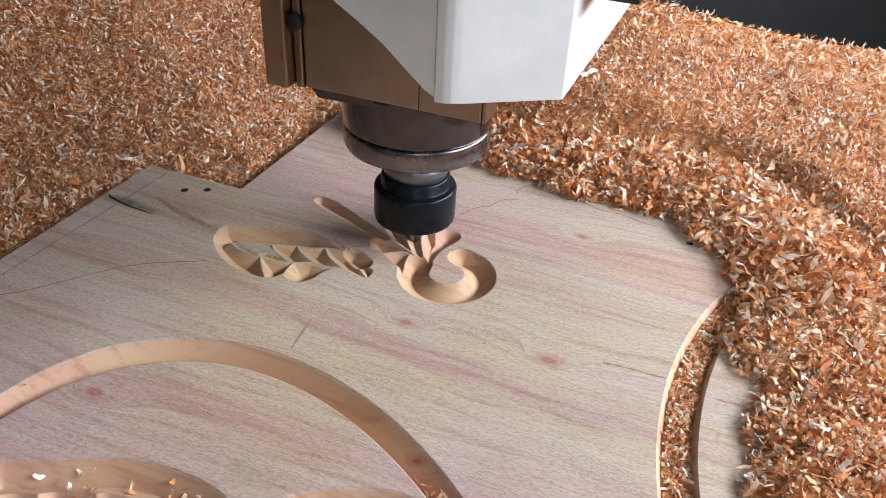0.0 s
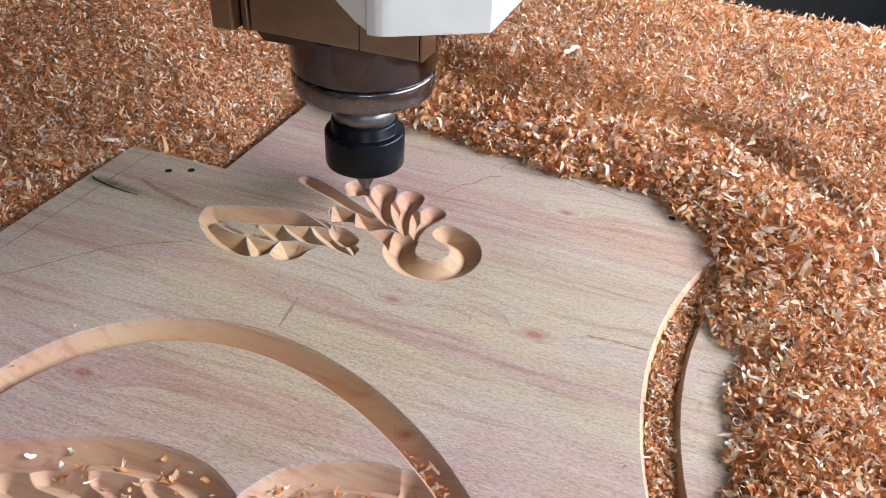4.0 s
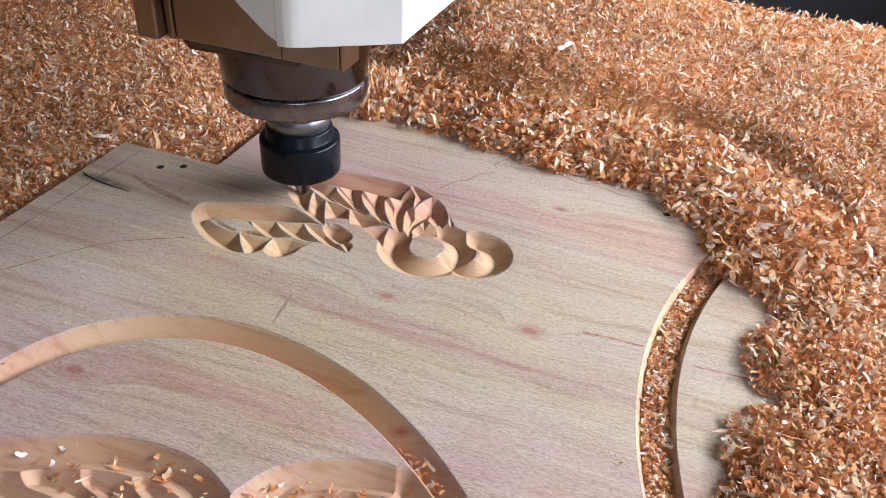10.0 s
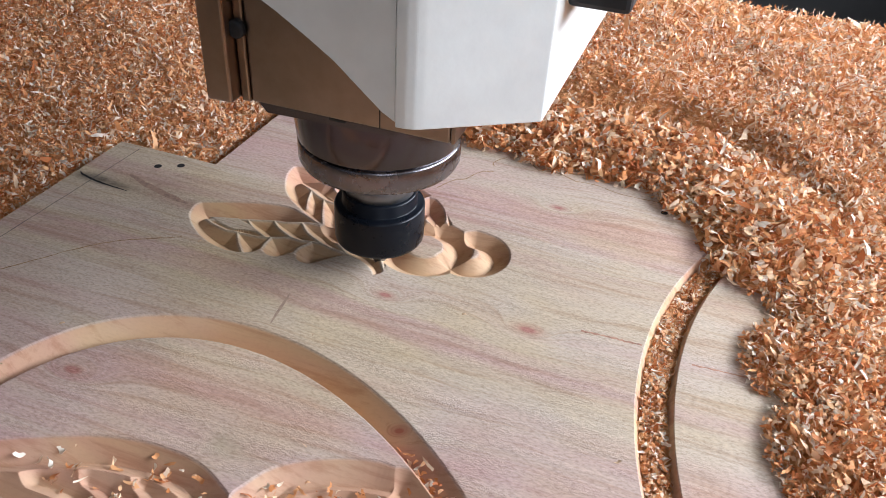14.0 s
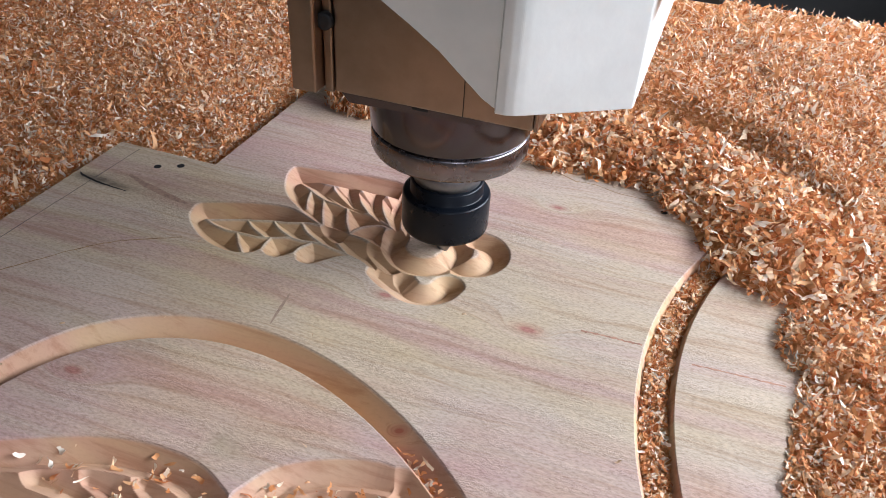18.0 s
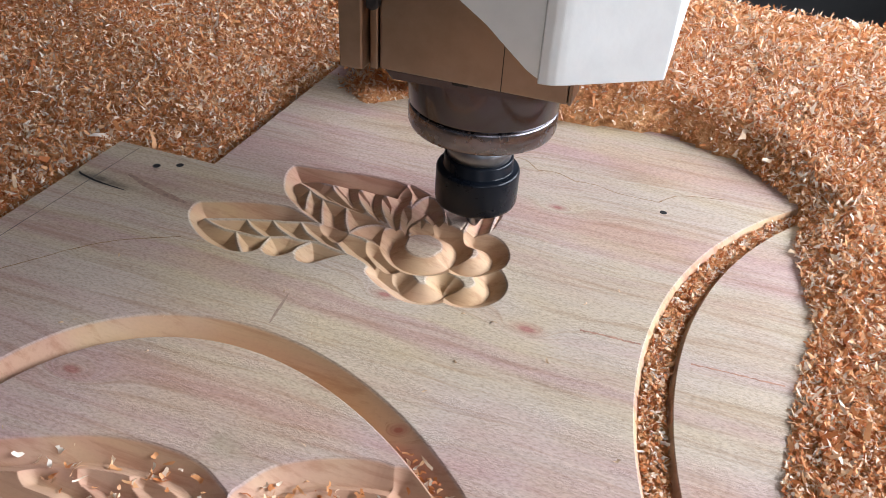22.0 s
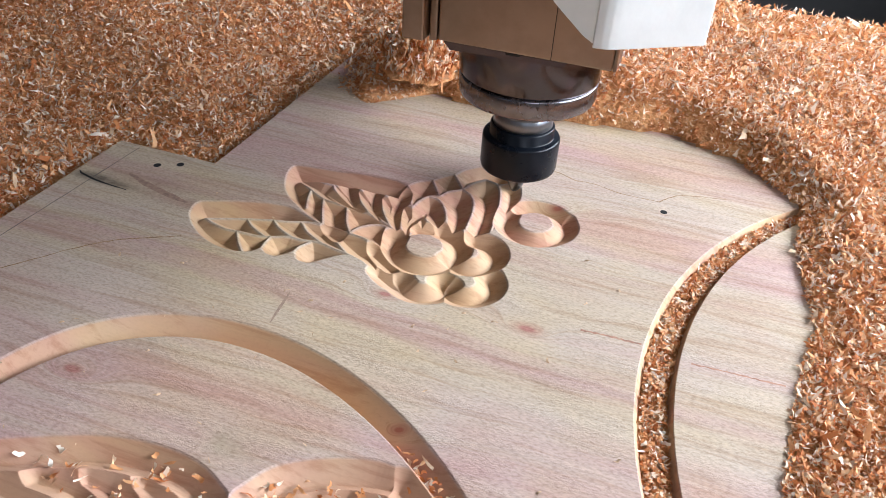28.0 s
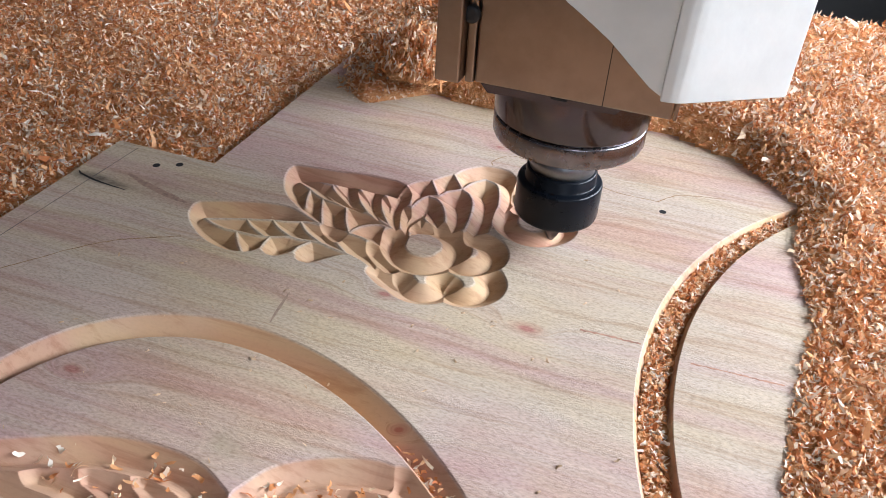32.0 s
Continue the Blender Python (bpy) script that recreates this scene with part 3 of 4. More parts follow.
def spread(seed, mask, rounds):
    """Grow a seed inside a mask, cell by cell."""
    for _ in range(rounds):
        g = seed.copy()
        g[1:] |= seed[:-1]
        g[:-1] |= seed[1:]
        g[:, 1:] |= seed[:, :-1]
        g[:, :-1] |= seed[:, 1:]
        g &= mask
        if (g == seed).all():
            break
        seed = g
    return seed


def pass_depth(d):
    """What one pass inside the leaves cuts by itself: a narrower trough of the cutter's shape."""
    return WALL * np.clip(d - 0.0012, 0, 0.0135)


def carving(x, y):
    """Finished depth, the depth before the clip's cuts, the depth of the leaves, and which cut clears each point."""
    groove, (leaf, inside) = oval_groove(x, y), leaf_depth(x, y)
    final, before = np.maximum(groove, leaf), groove.copy()
    owner, most = np.full(x.shape, -1), np.full(x.shape, -9.0)
    cells = leaf > WALL * 0.0006      # the hollows, parted by the crests
    grid = x.ndim == 2 and min(x.shape) > 3
    for k, (when, line, free) in enumerate(SCOOPS):
        lo, hi = line[:, :2].min(0) - 0.03, line[:, :2].max(0) + 0.03
        m = (x > lo[0]) & (x < hi[0]) & (y > lo[1]) & (y < hi[1])
        if not m.any():
            continue
        d = np.full(x.shape, -9.0)
        d[m] = scoop_depth(k, x[m], y[m])[0]
        if free:
            reach = inside
            if grid:
                r, c = np.where(m)
                w = (slice(r.min(), r.max() + 1), slice(c.min(), c.max() + 1))
                reach = np.zeros(x.shape, bool)
                reach[w] = spread((d[w] > 0.55 * line[:, 2].max()) & cells[w], cells[w], 70)
            win = (d > most) & reach & (d > -0.012)
            owner[win], most[win] = k, d[win]
            cut = np.minimum(pass_depth(d), leaf)
        else:
            cut = WALL * np.clip(d, 0, 1)
        final = np.maximum(final, cut)
        if when is None:
            before = np.maximum(before, cut)
    if grid:      # the flanks of the crests go with the hollow beside them
        for _ in range(8):
            for sh, ax in ((1, 0), (-1, 0), (1, 1), (-1, 1)):
                o = np.roll(owner, sh, ax)
                owner = np.where((owner < 0) & (leaf > 0), o, owner)
    early = np.array([s[0] is None for s in SCOOPS] + [True])[owner]
    before = np.where((leaf > 0) & early, np.maximum(before, leaf), before)
    return final, before, leaf, owner


WALL_X, WALL_Z = np.array([0.0008, 0.0026, 0.0042, 0.0058]), np.array([0.0010, 0.0042, 0.0080, 0.0120])


def panel():
    xs = np.concatenate([np.arange(PX0, -0.278, 0.002), np.arange(-0.278, -0.03, 0.0005)])
    ys = np.concatenate([np.arange(0.05, 0.12, 0.004), np.arange(0.12, 0.262, 0.00058), np.arange(0.262, 0.485, 0.0005), np.arange(0.485, PY1 + 0.001, 0.004)])
    k = np.argmin(abs(ys - PY0))
    ys[k] = PY0
    ncol = 90
    X, Y = [], []
    for y in ys:
        right = float(arc_x(ARC_IN, np.array(min(max(y, 0.06), 0.52))))
        X.append(np.concatenate([xs, np.linspace(xs[-1], right, ncol + 1)[1:], right + WALL_X]))
        Y.append(np.full(len(xs) + ncol + len(WALL_X), y))
    X, Y = np.array(X), np.array(Y)
    D, D0, leaf, owner = carving(X, Y)
    R, C = X.shape
    Z = ZB - D
    Z[:, -len(WALL_X):] = ZB - WALL_Z      # the sloping wall of the outline cut
    V = np.stack([X, Y, Z], -1).reshape(-1, 3)
    idx = np.arange(R * C).reshape(R, C)
    keep = np.ones((R - 1, C - 1), bool)
    cut = int(np.argmin(abs(xs - PX1)))
    V.reshape(R, C, 3)[k:, cut, 0] = PX1
    keep[k:, :cut] = False
    F = np.stack([idx[:-1, :-1], idx[:-1, 1:], idx[1:, 1:], idx[1:, :-1]], -1)[keep]
    # edge skirts down to the bed
    loop = [idx[r, C - 1] for r in range(R)] + [idx[R - 1, c] for c in range(C - 2, cut - 1, -1)] + [idx[r, cut] for r in range(R - 2, k - 1, -1)] \
        + [idx[k, c] for c in range(cut - 1, -1, -1)] + [idx[r, 0] for r in range(k - 1, -1, -1)] + [idx[0, c] for c in range(1, C - 1)]
    low = V[loop].copy()
    low[:, 2] = 0.0
    n0 = len(V)
    V = np.concatenate([V, low])
    m = len(loop)
    j = np.arange(m)
    S = np.stack([np.array(loop)[j], n0 + j, n0 + (j + 1) % m, np.array(loop)[(j + 1) % m]], -1)
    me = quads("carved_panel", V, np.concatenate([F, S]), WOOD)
    me.set_sharp_from_angle(angle=radians(14))
    ob = tagged(new("carved_panel", me), "cream and pink wooden panel with half-finished scroll carving", "wood panel")
    waste(ob, X, Y, D0, leaf, owner)
    return ob


WASTE = []


def waste(parent, X, Y, D0, leaf, owner):
    """The wood that the cutter clears during the clip: small rigid blocks that fill each cut, laid over one another in the order
    of the cuts, until they are flung away."""
    R, C = X.shape
    idx = np.arange(R * C).reshape(R, C)
    quad = np.stack([idx[:-1, :-1], idx[:-1, 1:], idx[1:, 1:], idx[1:, :-1]], -1)
    xf, yf, cur = X.ravel(), Y.ravel(), D0.copy()
    for k in sorted((k for k in range(len(SCOOPS)) if SCOOPS[k][0]), key=lambda k: SCOOPS[k][0][0]):
        when, line, free = SCOOPS[k]
        d, along = scoop_depth(k, X, Y)
        deeper = np.maximum(cur, np.maximum(np.where(owner == k, leaf, 0), np.minimum(pass_depth(d), leaf)) if free else WALL * np.clip(d, 0, 1))
        diff = deeper - cur
        corner = np.stack([diff[:-1, :-1], diff[:-1, 1:], diff[1:, 1:], diff[1:, :-1]], -1)
        cell = corner.max(-1) > 0.00008
        al = np.stack([along[:-1, :-1], along[:-1, 1:], along[1:, 1:], along[1:, :-1]], -1).mean(-1)
        top, low = ZB - cur.ravel(), ZB - deeper.ravel() + 0.00003
        length = np.hypot(*np.diff(line[:, :2], axis=0).T).sum()
        n = max(1, round(length / 0.011))
        for s in range(n):
            q = quad[cell & (np.clip((al * n).astype(int), 0, n - 1) == s)]
            if len(q) < 4:
                continue
            ids, inv = np.unique(q, return_inverse=True)
            f = inv.reshape(q.shape)
            m = len(ids)
            v = np.concatenate([np.stack([xf[ids], yf[ids], top[ids]], -1), np.stack([xf[ids], yf[ids], low[ids]], -1)])
            e = np.concatenate([f[:, [0, 1]], f[:, [1, 2]], f[:, [2, 3]], f[:, [3, 0]]])
            key = np.sort(e, 1)
            _, first, count = np.unique(key[:, 0] * m + key[:, 1], return_index=True, return_counts=True)
            rim = e[first[count == 1]]
            side = np.stack([rim[:, 1], rim[:, 0], rim[:, 0] + m, rim[:, 1] + m], -1)
            block = quads("waste_block", v, np.concatenate([f, f[:, ::-1] + m, side]), WOOD)
            block.set_sharp_from_angle(angle=radians(14))
            ob = part("waste_block", block, WOOD, parent)
            WASTE.append((ob, when[0] + (when[1] - when[0]) * (s + 0.5) / n, Vector(v.mean(0))))
        cur = deeper


panel()


def offcut():
    """The scrap side of the outline cut, with a sloping cut wall."""
    ys = np.linspace(0.06, 0.52, 160)
    a = arc_x(ARC_OUT, ys)
    rows = [(a - 0.0052, 0.0), (a - 0.0052, ZB - 0.0120), (a - 0.0006, ZB - 0.0012), (a, ZB)] + [(a + (0.40 - a) * t, ZB) for t in (0.05, 0.15, 0.4, 1.0)] + [(np.full(160, 0.40), 0.0)]
    v = np.concatenate([np.stack([x, ys, np.full(160, z)], -1) for x, z in rows])
    k = np.arange(159)
    f = np.concatenate([np.stack([r * 160 + k, (r + 1) * 160 + k, (r + 1) * 160 + k + 1, r * 160 + k + 1], -1) for r in range(len(rows) - 1)])
    me = quads("offcut", v, f, WOOD)
    me.set_sharp_from_angle(angle=radians(14))
    return tagged(new("offcut", me), "cream wooden offcut beside the outline cut, half buried in shavings", "wood offcut")


offcut()

# ---- shavings ----
EDGE = [(-0.3655, 0.02), (-0.3655, 0.382), (-0.2885, 0.3825), (-0.2895, 0.45), (-0.2895, 0.519), (-0.236, 0.505), (-0.196, 0.548), (-0.127, 0.540), (-0.007, 0.5607),
        (0.041, 0.540), (0.069, 0.513), (0.089, 0.489), (0.083, 0.439), (0.0925, 0.367), (0.083, 0.311), (0.077, 0.242), (0.07, 0.02)]


def edge_distance(x, y):
    """Distance outside the clear part of the panel; negative on it."""
    p = np.array(EDGE)
    d = np.full(x.shape, 9.0)
    inside = np.zeros(x.shape, bool)
    for a, b in zip(p, np.roll(p, -1, 0)):
        e = b - a
        t = np.clip(((x - a[0]) * e[0] + (y - a[1]) * e[1]) / (e @ e), 0, 1)
        d = np.minimum(d, np.hypot(x - a[0] - t * e[0], y - a[1] - t * e[1]))
        cross = ((a[1] > y) != (b[1] > y)) & (x < (b[0] - a[0]) * (y - a[1]) / (b[1] - a[1] + 1e-12) + a[0])
        inside ^= cross
    return np.where(inside, -d, d)


def waves(x, y, f, seed):
    r = np.random.RandomState(seed)
    s = 0
    for k in range(7):
        a, q = r.uniform(0, 6.28), f * r.uniform(0.6, 1.7)
        s = s + np.sin(q * (x * math.cos(a) + y * math.sin(a)) + r.uniform(0, 6.28))
    return s / 7


def heap_height(x, y):
    d = edge_distance(x, y)
    left = smoothstep(-0.17, -0.30, x)
    low = ZB - 0.008 + 0.070 * smoothstep(0.01, 0.42, d)
    high = ZB + 0.001 + (0.036 - 0.014 * smoothstep(-0.10, 0.04, x)) * smoothstep(-0.008, 0.036, d)
    right = smoothstep(-0.02, 0.08, x) * smoothstep(0.64, 0.30, y)
    high = high * (1 - right) + right * (ZB + 0.0004 + 0.005 * smoothstep(0.0, 0.16, d))
    h = low * left + high * (1 - left) + 0.0018 * waves(x, y, 28, 3) * smoothstep(0, 0.05, d) + 0.0022 * waves(x, y, 90, 4) * smoothstep(0, 0.03, d)
    return np.where(d < 0, ZB - 0.03, h), d


def flakes(x, y, z, size, seed, tilt=0.7, slim=1.0):
    """Curled shavings at the points given: each a bent, ragged strip of four quads, from crumbs to long curls."""
    r = np.random.RandomState(seed)
    n = len(x)
    L = size * np.exp(r.normal(-0.15, 0.45, n))
    W = slim * L * r.uniform(0.14, 0.55, n) * np.clip(0.006 / L, 0.5, 1.3)
    curl, twist = r.normal(0, 1.9, n), r.normal(0, 0.5, n)
    curl = np.where(abs(curl) < 0.05, 0.05, curl)
    yaw, pitch, roll = r.uniform(0, 6.283, n), r.normal(0, tilt, n), r.normal(0, tilt, n)
    V = np.zeros((n, 10, 3))
    for k in range(5):
        s = k / 4 - 0.5
        ang = curl * s
        px, pz = np.sin(ang) / curl * L, (1 - np.cos(ang)) / curl * L
        w = W * (r.uniform(0.7, 1.1, n) if k in (1, 2, 3) else r.uniform(0.0, 0.8, n)) / 2
        skew, t = r.normal(0, 0.2, n) * W, twist * s * 2
        V[:, 2 * k] = np.stack([px, skew - w * np.cos(t), pz - w * np.sin(t)], -1)
        V[:, 2 * k + 1] = np.stack([px + r.normal(0, 0.1, n) * L * (k in (0, 4)), skew + w * np.cos(t), pz + w * np.sin(t)], -1)
    cy, sy, cp, sp, cr, sr = np.cos(yaw), np.sin(yaw), np.cos(pitch), np.sin(pitch), np.cos(roll), np.sin(roll)
    M = np.empty((n, 3, 3))
    M[:, 0] = np.stack([cy * cp, cy * sp * sr - sy * cr, cy * sp * cr + sy * sr], -1)
    M[:, 1] = np.stack([sy * cp, sy * sp * sr + cy * cr, sy * sp * cr - cy * sr], -1)
    M[:, 2] = np.stack([-sp, cp * sr, cp * cr], -1)
    V = np.einsum("nij,nkj->nki", M, V) + np.stack([x, y, z], -1)[:, None, :]
    base = np.arange(n)[:, None, None] * 10
    F = (base + np.array([[0, 2, 3, 1], [2, 4, 5, 3], [4, 6, 7, 5], [6, 8, 9, 7]])[None]).reshape(-1, 4)
    return V.reshape(-1, 3), F


def heap():
    x, y = np.meshgrid(np.arange(-0.95, 0.93, 0.006), np.arange(0.0, 0.848, 0.006))
    h, d = heap_height(x, y)
    R, C = x.shape
    idx = np.arange(R * C).reshape(R, C)
    keep = (np.maximum.reduce([d[:-1, :-1], d[1:, :-1], d[:-1, 1:], d[1:, 1:]]) > -0.006)
    F = np.stack([idx[:-1, :-1], idx[:-1, 1:], idx[1:, 1:], idx[1:, :-1]], -1)[keep]
    me = quads("shavings_bed", np.stack([x, y, h], -1).reshape(-1, 3), F, DUST, True)
    bed = tagged(new("shavings_heap"), "deep heap of orange-brown curled wood shavings round the panel", "wood shavings", kind="stuff")
    part("packed_shavings", me, DUST, bed)
    r = np.random.RandomState(5)
    V, F, n0 = [], [], 0
    for count, size, x0, x1, y0, y1 in [(80000, 0.0064, -0.62, 0.10, 0.15, 0.74), (90000, 0.0036, -0.62, 0.10, 0.15, 0.74), (62000, 0.0066, 0.05, 0.40, 0.10, 0.74), (70000, 0.0036, 0.05, 0.40, 0.10, 0.74), (24000, 0.0095, -0.95, 0.6, 0.66, 0.846), (5000, 0.011, 0.36, 0.9, 0.1, 0.842)]:
        px, py = r.uniform(x0, x1, count), r.uniform(y0, y1, count)
        h, d = heap_height(px, py)
        ok = (d > 0.014) | ((d > 0.0005) & (r.uniform(0, 1, count) < (0.3 if size > 0.005 else 0.9)))
        px, py, h, d = px[ok], py[ok], h[ok], d[ok]
        v, f = flakes(px, py, h + r.uniform(-0.001, 0.0045, len(px)) * smoothstep(-0.008, 0.03, d), size, 7 + n0 % 97, 0.6, 0.8)
        V.append(v), F.append(f + n0)
        n0 += len(v)
    part("loose_shavings", quads("loose_shavings", np.concatenate(V), np.concatenate(F), SHAV), SHAV, bed)


heap()


def groove_fill():
    r = np.random.RandomState(9)
    ys = np.linspace(0.10, 0.50, 160)
    rows, n = [], 10
    for y in ys:
        a, b = float(arc_x(ARC_IN, np.array(y))), float(arc_x(ARC_OUT, np.array(y)))
        for k in range(n):
            x = a + (b - a) * k / (n - 1)
            rows.append((x, y, ZB - 0.0048 + 0.0010 * math.sin(y * 120 + k) + 0.0008 * r.normal()))
    idx = np.arange(len(rows)).reshape(len(ys), n)
    F = np.stack([idx[:-1, :-1], idx[:-1, 1:], idx[1:, 1:], idx[1:, :-1]], -1).reshape(-1, 4)
    fill = tagged(new("groove_shavings"), "shavings packed in the curved outline cut", "wood shavings", kind="stuff")
    part("packed_shavings", quads("groove_packed", rows, F, DUST, True), DUST, fill)
    y = r.uniform(0.10, 0.50, 5200)
    a, b = arc_x(ARC_IN, y), arc_x(ARC_OUT, y)
    x = a + (b - a) * r.uniform(0.2, 0.8, len(y))
    v, f = flakes(x, y, np.full(len(y), ZB - 0.0040) + r.uniform(-0.001, 0.0014, len(y)), 0.0034, 10, 0.5, 0.8)
    part("loose_shavings", quads("groove_flakes", v, f, SHAV), SHAV, fill)


groove_fill()


# ---- the router head ----
def sheet(outline, y0, y1, bevel=0.0):
    """An upright sheet on an outline of (x, z), from y0 to y1."""
    bm = prism([(x, -z) for x, z in outline], y0, y1, bevel)
    bmesh.ops.rotate(bm, matrix=Matrix.Rotation(radians(-90), 3, "X"), verts=bm.verts)
    return bm


def router_head():
    """Origin at the cutter's tip; x along the gantry, z up."""
    h = tagged(new("router_head"), "white-covered router spindle with a black collet nut and cutter", "router spindle")
    part("cutter", lathe([(0.0006, 0), (0.003, 0.004), (0.006, 0.0105), (0.006, 0.026)], 24), CARBIDE, h, "bright pointed carving cutter")
    nut = part("collet_nut", lathe([(0.009, 0.0235), (0.014, 0.0220), (0.0228, 0.0220), (0.0246, 0.0232), (0.025, 0.0250), (0.025, 0.0440), (0.0245, 0.0452), (0.0236, 0.0456),
                                    (0.0212, 0.0456), (0.0206, 0.0462), (0.0206, 0.0525), (0.0198, 0.0534), (0.012, 0.0534)]), BLACK, h, "black collet nut")
    part("spindle_shaft", lathe([(0.0175, 0.0530), (0.0190, 0.0536), (0.0190, 0.0610), (0.0183, 0.0616), (0.0183, 0.0630), (0.0190, 0.0636), (0.0190, 0.0760), (0.01, 0.0760)]), CARBIDE, h, "polished steel shaft")
    nose = part("spindle_nose", lathe([(0.03, 0.0872), (0.0420, 0.0872), (0.0427, 0.0890), (0.0440, 0.105), (0.0445, 0.1125), (0.0445, 0.1155), (0.02, 0.1155)], 96), NOSE, h, "dark glossy spindle nose")
    part("nose_cap", lathe([(0.019, 0.0745), (0.022, 0.0730), (0.0385, 0.0730), (0.0415, 0.0742), (0.0425, 0.0765), (0.0425, 0.0855), (0.0418, 0.0868), (0.03, 0.0870)], 96), CAP, nose, "worn grey steel cap")
    part("clamp_ring", lathe([(0.03, 0.1135), (0.0470, 0.1135), (0.0478, 0.1142), (0.0478, 0.1205), (0.03, 0.1205)], 96), BLACK, h)
    part("front_plate", box(-0.043, 0.054, -0.0486, -0.038, 0.1155, 0.40, 0.0012), STEEL, h, "brushed steel plate")
    part("seam", box(0.0210, 0.0214, -0.0489, -0.0476, 0.1156, 0.1560), PLASTIC, h, "dark joint in the plate")
    part("spindle_body", box(-0.040, 0.050, -0.038, 0.09, 0.121, 0.40, 0.002), STEEL, h)
    part("side_clamp", box(-0.0615, -0.0485, -0.0566, 0.03, 0.1165, 0.40, 0.0012), STEEL, h, "steel clamp strip")
    part("clamp_web", box(-0.0482, -0.0435, -0.0490, 0.03, 0.1150, 0.40, 0.0010), STEEL, h)
    bm = lathe([(0.0030, 0), (0.0042, 0.0004), (0.0042, 0.0030), (0.0036, 0.0036), (0.0020, 0.0036)], 20)
    bmesh.ops.rotate(bm, matrix=Matrix.Rotation(radians(90), 3, "X"), verts=bm.verts)
    bmesh.ops.translate(bm, vec=(-0.0460, -0.0486, 0.150), verts=bm.verts)
    part("bolt", bm, PLASTIC, h, "dark clamp bolt")
    part("cover", prism([(0.0480, -0.0966), (0.0520, -0.0964), (0.0552, -0.0955), (0.0580, -0.0940), (0.0620, -0.0914), (0.0960, -0.0685), (0.0960, 0.15), (0.0920, 0.15), (0.0920, -0.0660), (0.0590, -0.0885), (0.0545, -0.0915), (0.0480, -0.0925)], 0.1442, 0.42, 0.0006), WHITE, h, "white enamelled cover")
    curve = [(-0.105, 0.2190), (-0.070, 0.2090), (-0.035, 0.1965), (-0.015, 0.1885), (0.001, 0.1801), (0.013, 0.1727), (0.0245, 0.1650), (0.034, 0.1568), (0.043, 0.1492), (0.0479, 0.1464)]
    part("cover_panel", sheet(curve + [(0.0479, 0.42), (-0.105, 0.42)], -0.0963, -0.0930), WHITE, h, "white enamelled front panel, curved along its lower edge")
    part("plate_lip", sheet([(-0.040, 0.1154), (0.030, 0.1154), (0.028, 0.1125), (-0.036, 0.1110)], -0.0476, -0.0400), NOSE, h, "dark lower lip of the plate")
    part("plate_edge", box(0.0542, 0.0560, -0.0486, -0.030, 0.1155, 0.150, 0.0006), STEEL, h)
    part("limit_box", box(0.0964, 0.1195, -0.055, -0.005, 0.184, 0.27, 0.002), PLASTIC, h, "black plastic box")
    h.location = (-0.15, 0.37, ZB - 0.006)
    return h


HEAD = router_head()


# ---- marks and holes on the panel ----
PANEL = bpy.data.objects["carved_panel"]


def ribbon(name, points, width, mat, label="", lift=0.00012, smooth=True):
    """A thin scratched or drawn line lying on the panel."""
    p = np.array(points, float)
    if smooth and len(p) > 2:
        t = np.linspace(0, len(p) - 1, 12 * (len(p) - 1))
        e = np.concatenate([2 * p[:1] - p[1:2], p, 2 * p[-1:] - p[-2:-1]])
        i = np.minimum(t.astype(int), len(p) - 2)
        f = (t - i)[:, None]
        a, b, c, d = e[i], e[i + 1], e[i + 2], e[i + 3]
        p = 0.5 * (2 * b + (c - a) * f + (2 * a - 5 * b + 4 * c - d) * f ** 2 + (3 * b - a - 3 * c + d) * f ** 3)
    r = np.random.RandomState(len(p))
    g = np.gradient(p, axis=0)
    nrm = np.stack([-g[:, 1], g[:, 0]], -1) / (np.linalg.norm(g, axis=1)[:, None] + 1e-9)
    w = width / 2 * (r.uniform(0.45, 1.2, len(p)) if width < 0.0015 else np.sin(np.linspace(0.35, 2.8, len(p))) * r.uniform(0.85, 1.1, len(p)))[:, None]
    p = p + nrm * r.normal(0, width * (0.15 if width < 0.0015 else 0.03), len(p))[:, None]
    v = np.concatenate([p - nrm * w, p + nrm * w])
    v = np.concatenate([v, np.full((len(v), 1), ZB + lift)], 1)
    k, n = np.arange(len(p) - 1), len(p)
    return part(name, quads(name, v, np.stack([k, k + 1, k + 1 + n, k + n], -1), mat), mat, PANEL, label)


SCRATCH = paint_material("scratched_wood", (0.40, 0.24, 0.12), 0.8, 0.6, 700)
GOUGE = paint_material("bruised_wood", (0.40, 0.27, 0.19), 0.75, 0.3, 300)
STREAK = paint_material("brown_streak", (0.40, 0.25, 0.18), 0.7, 0.4, 300)
REDSTREAK = paint_material("red_grain", (0.50, 0.26, 0.17), 0.75, 0.5, 300)
PENCIL = paint_material("pencil_line", (0.14, 0.11, 0.10), 0.7, 0.3, 300)
DARK = paint_material("burn_and_hole_shade", (0.012, 0.009, 0.008), 0.9, 0.3, 200)


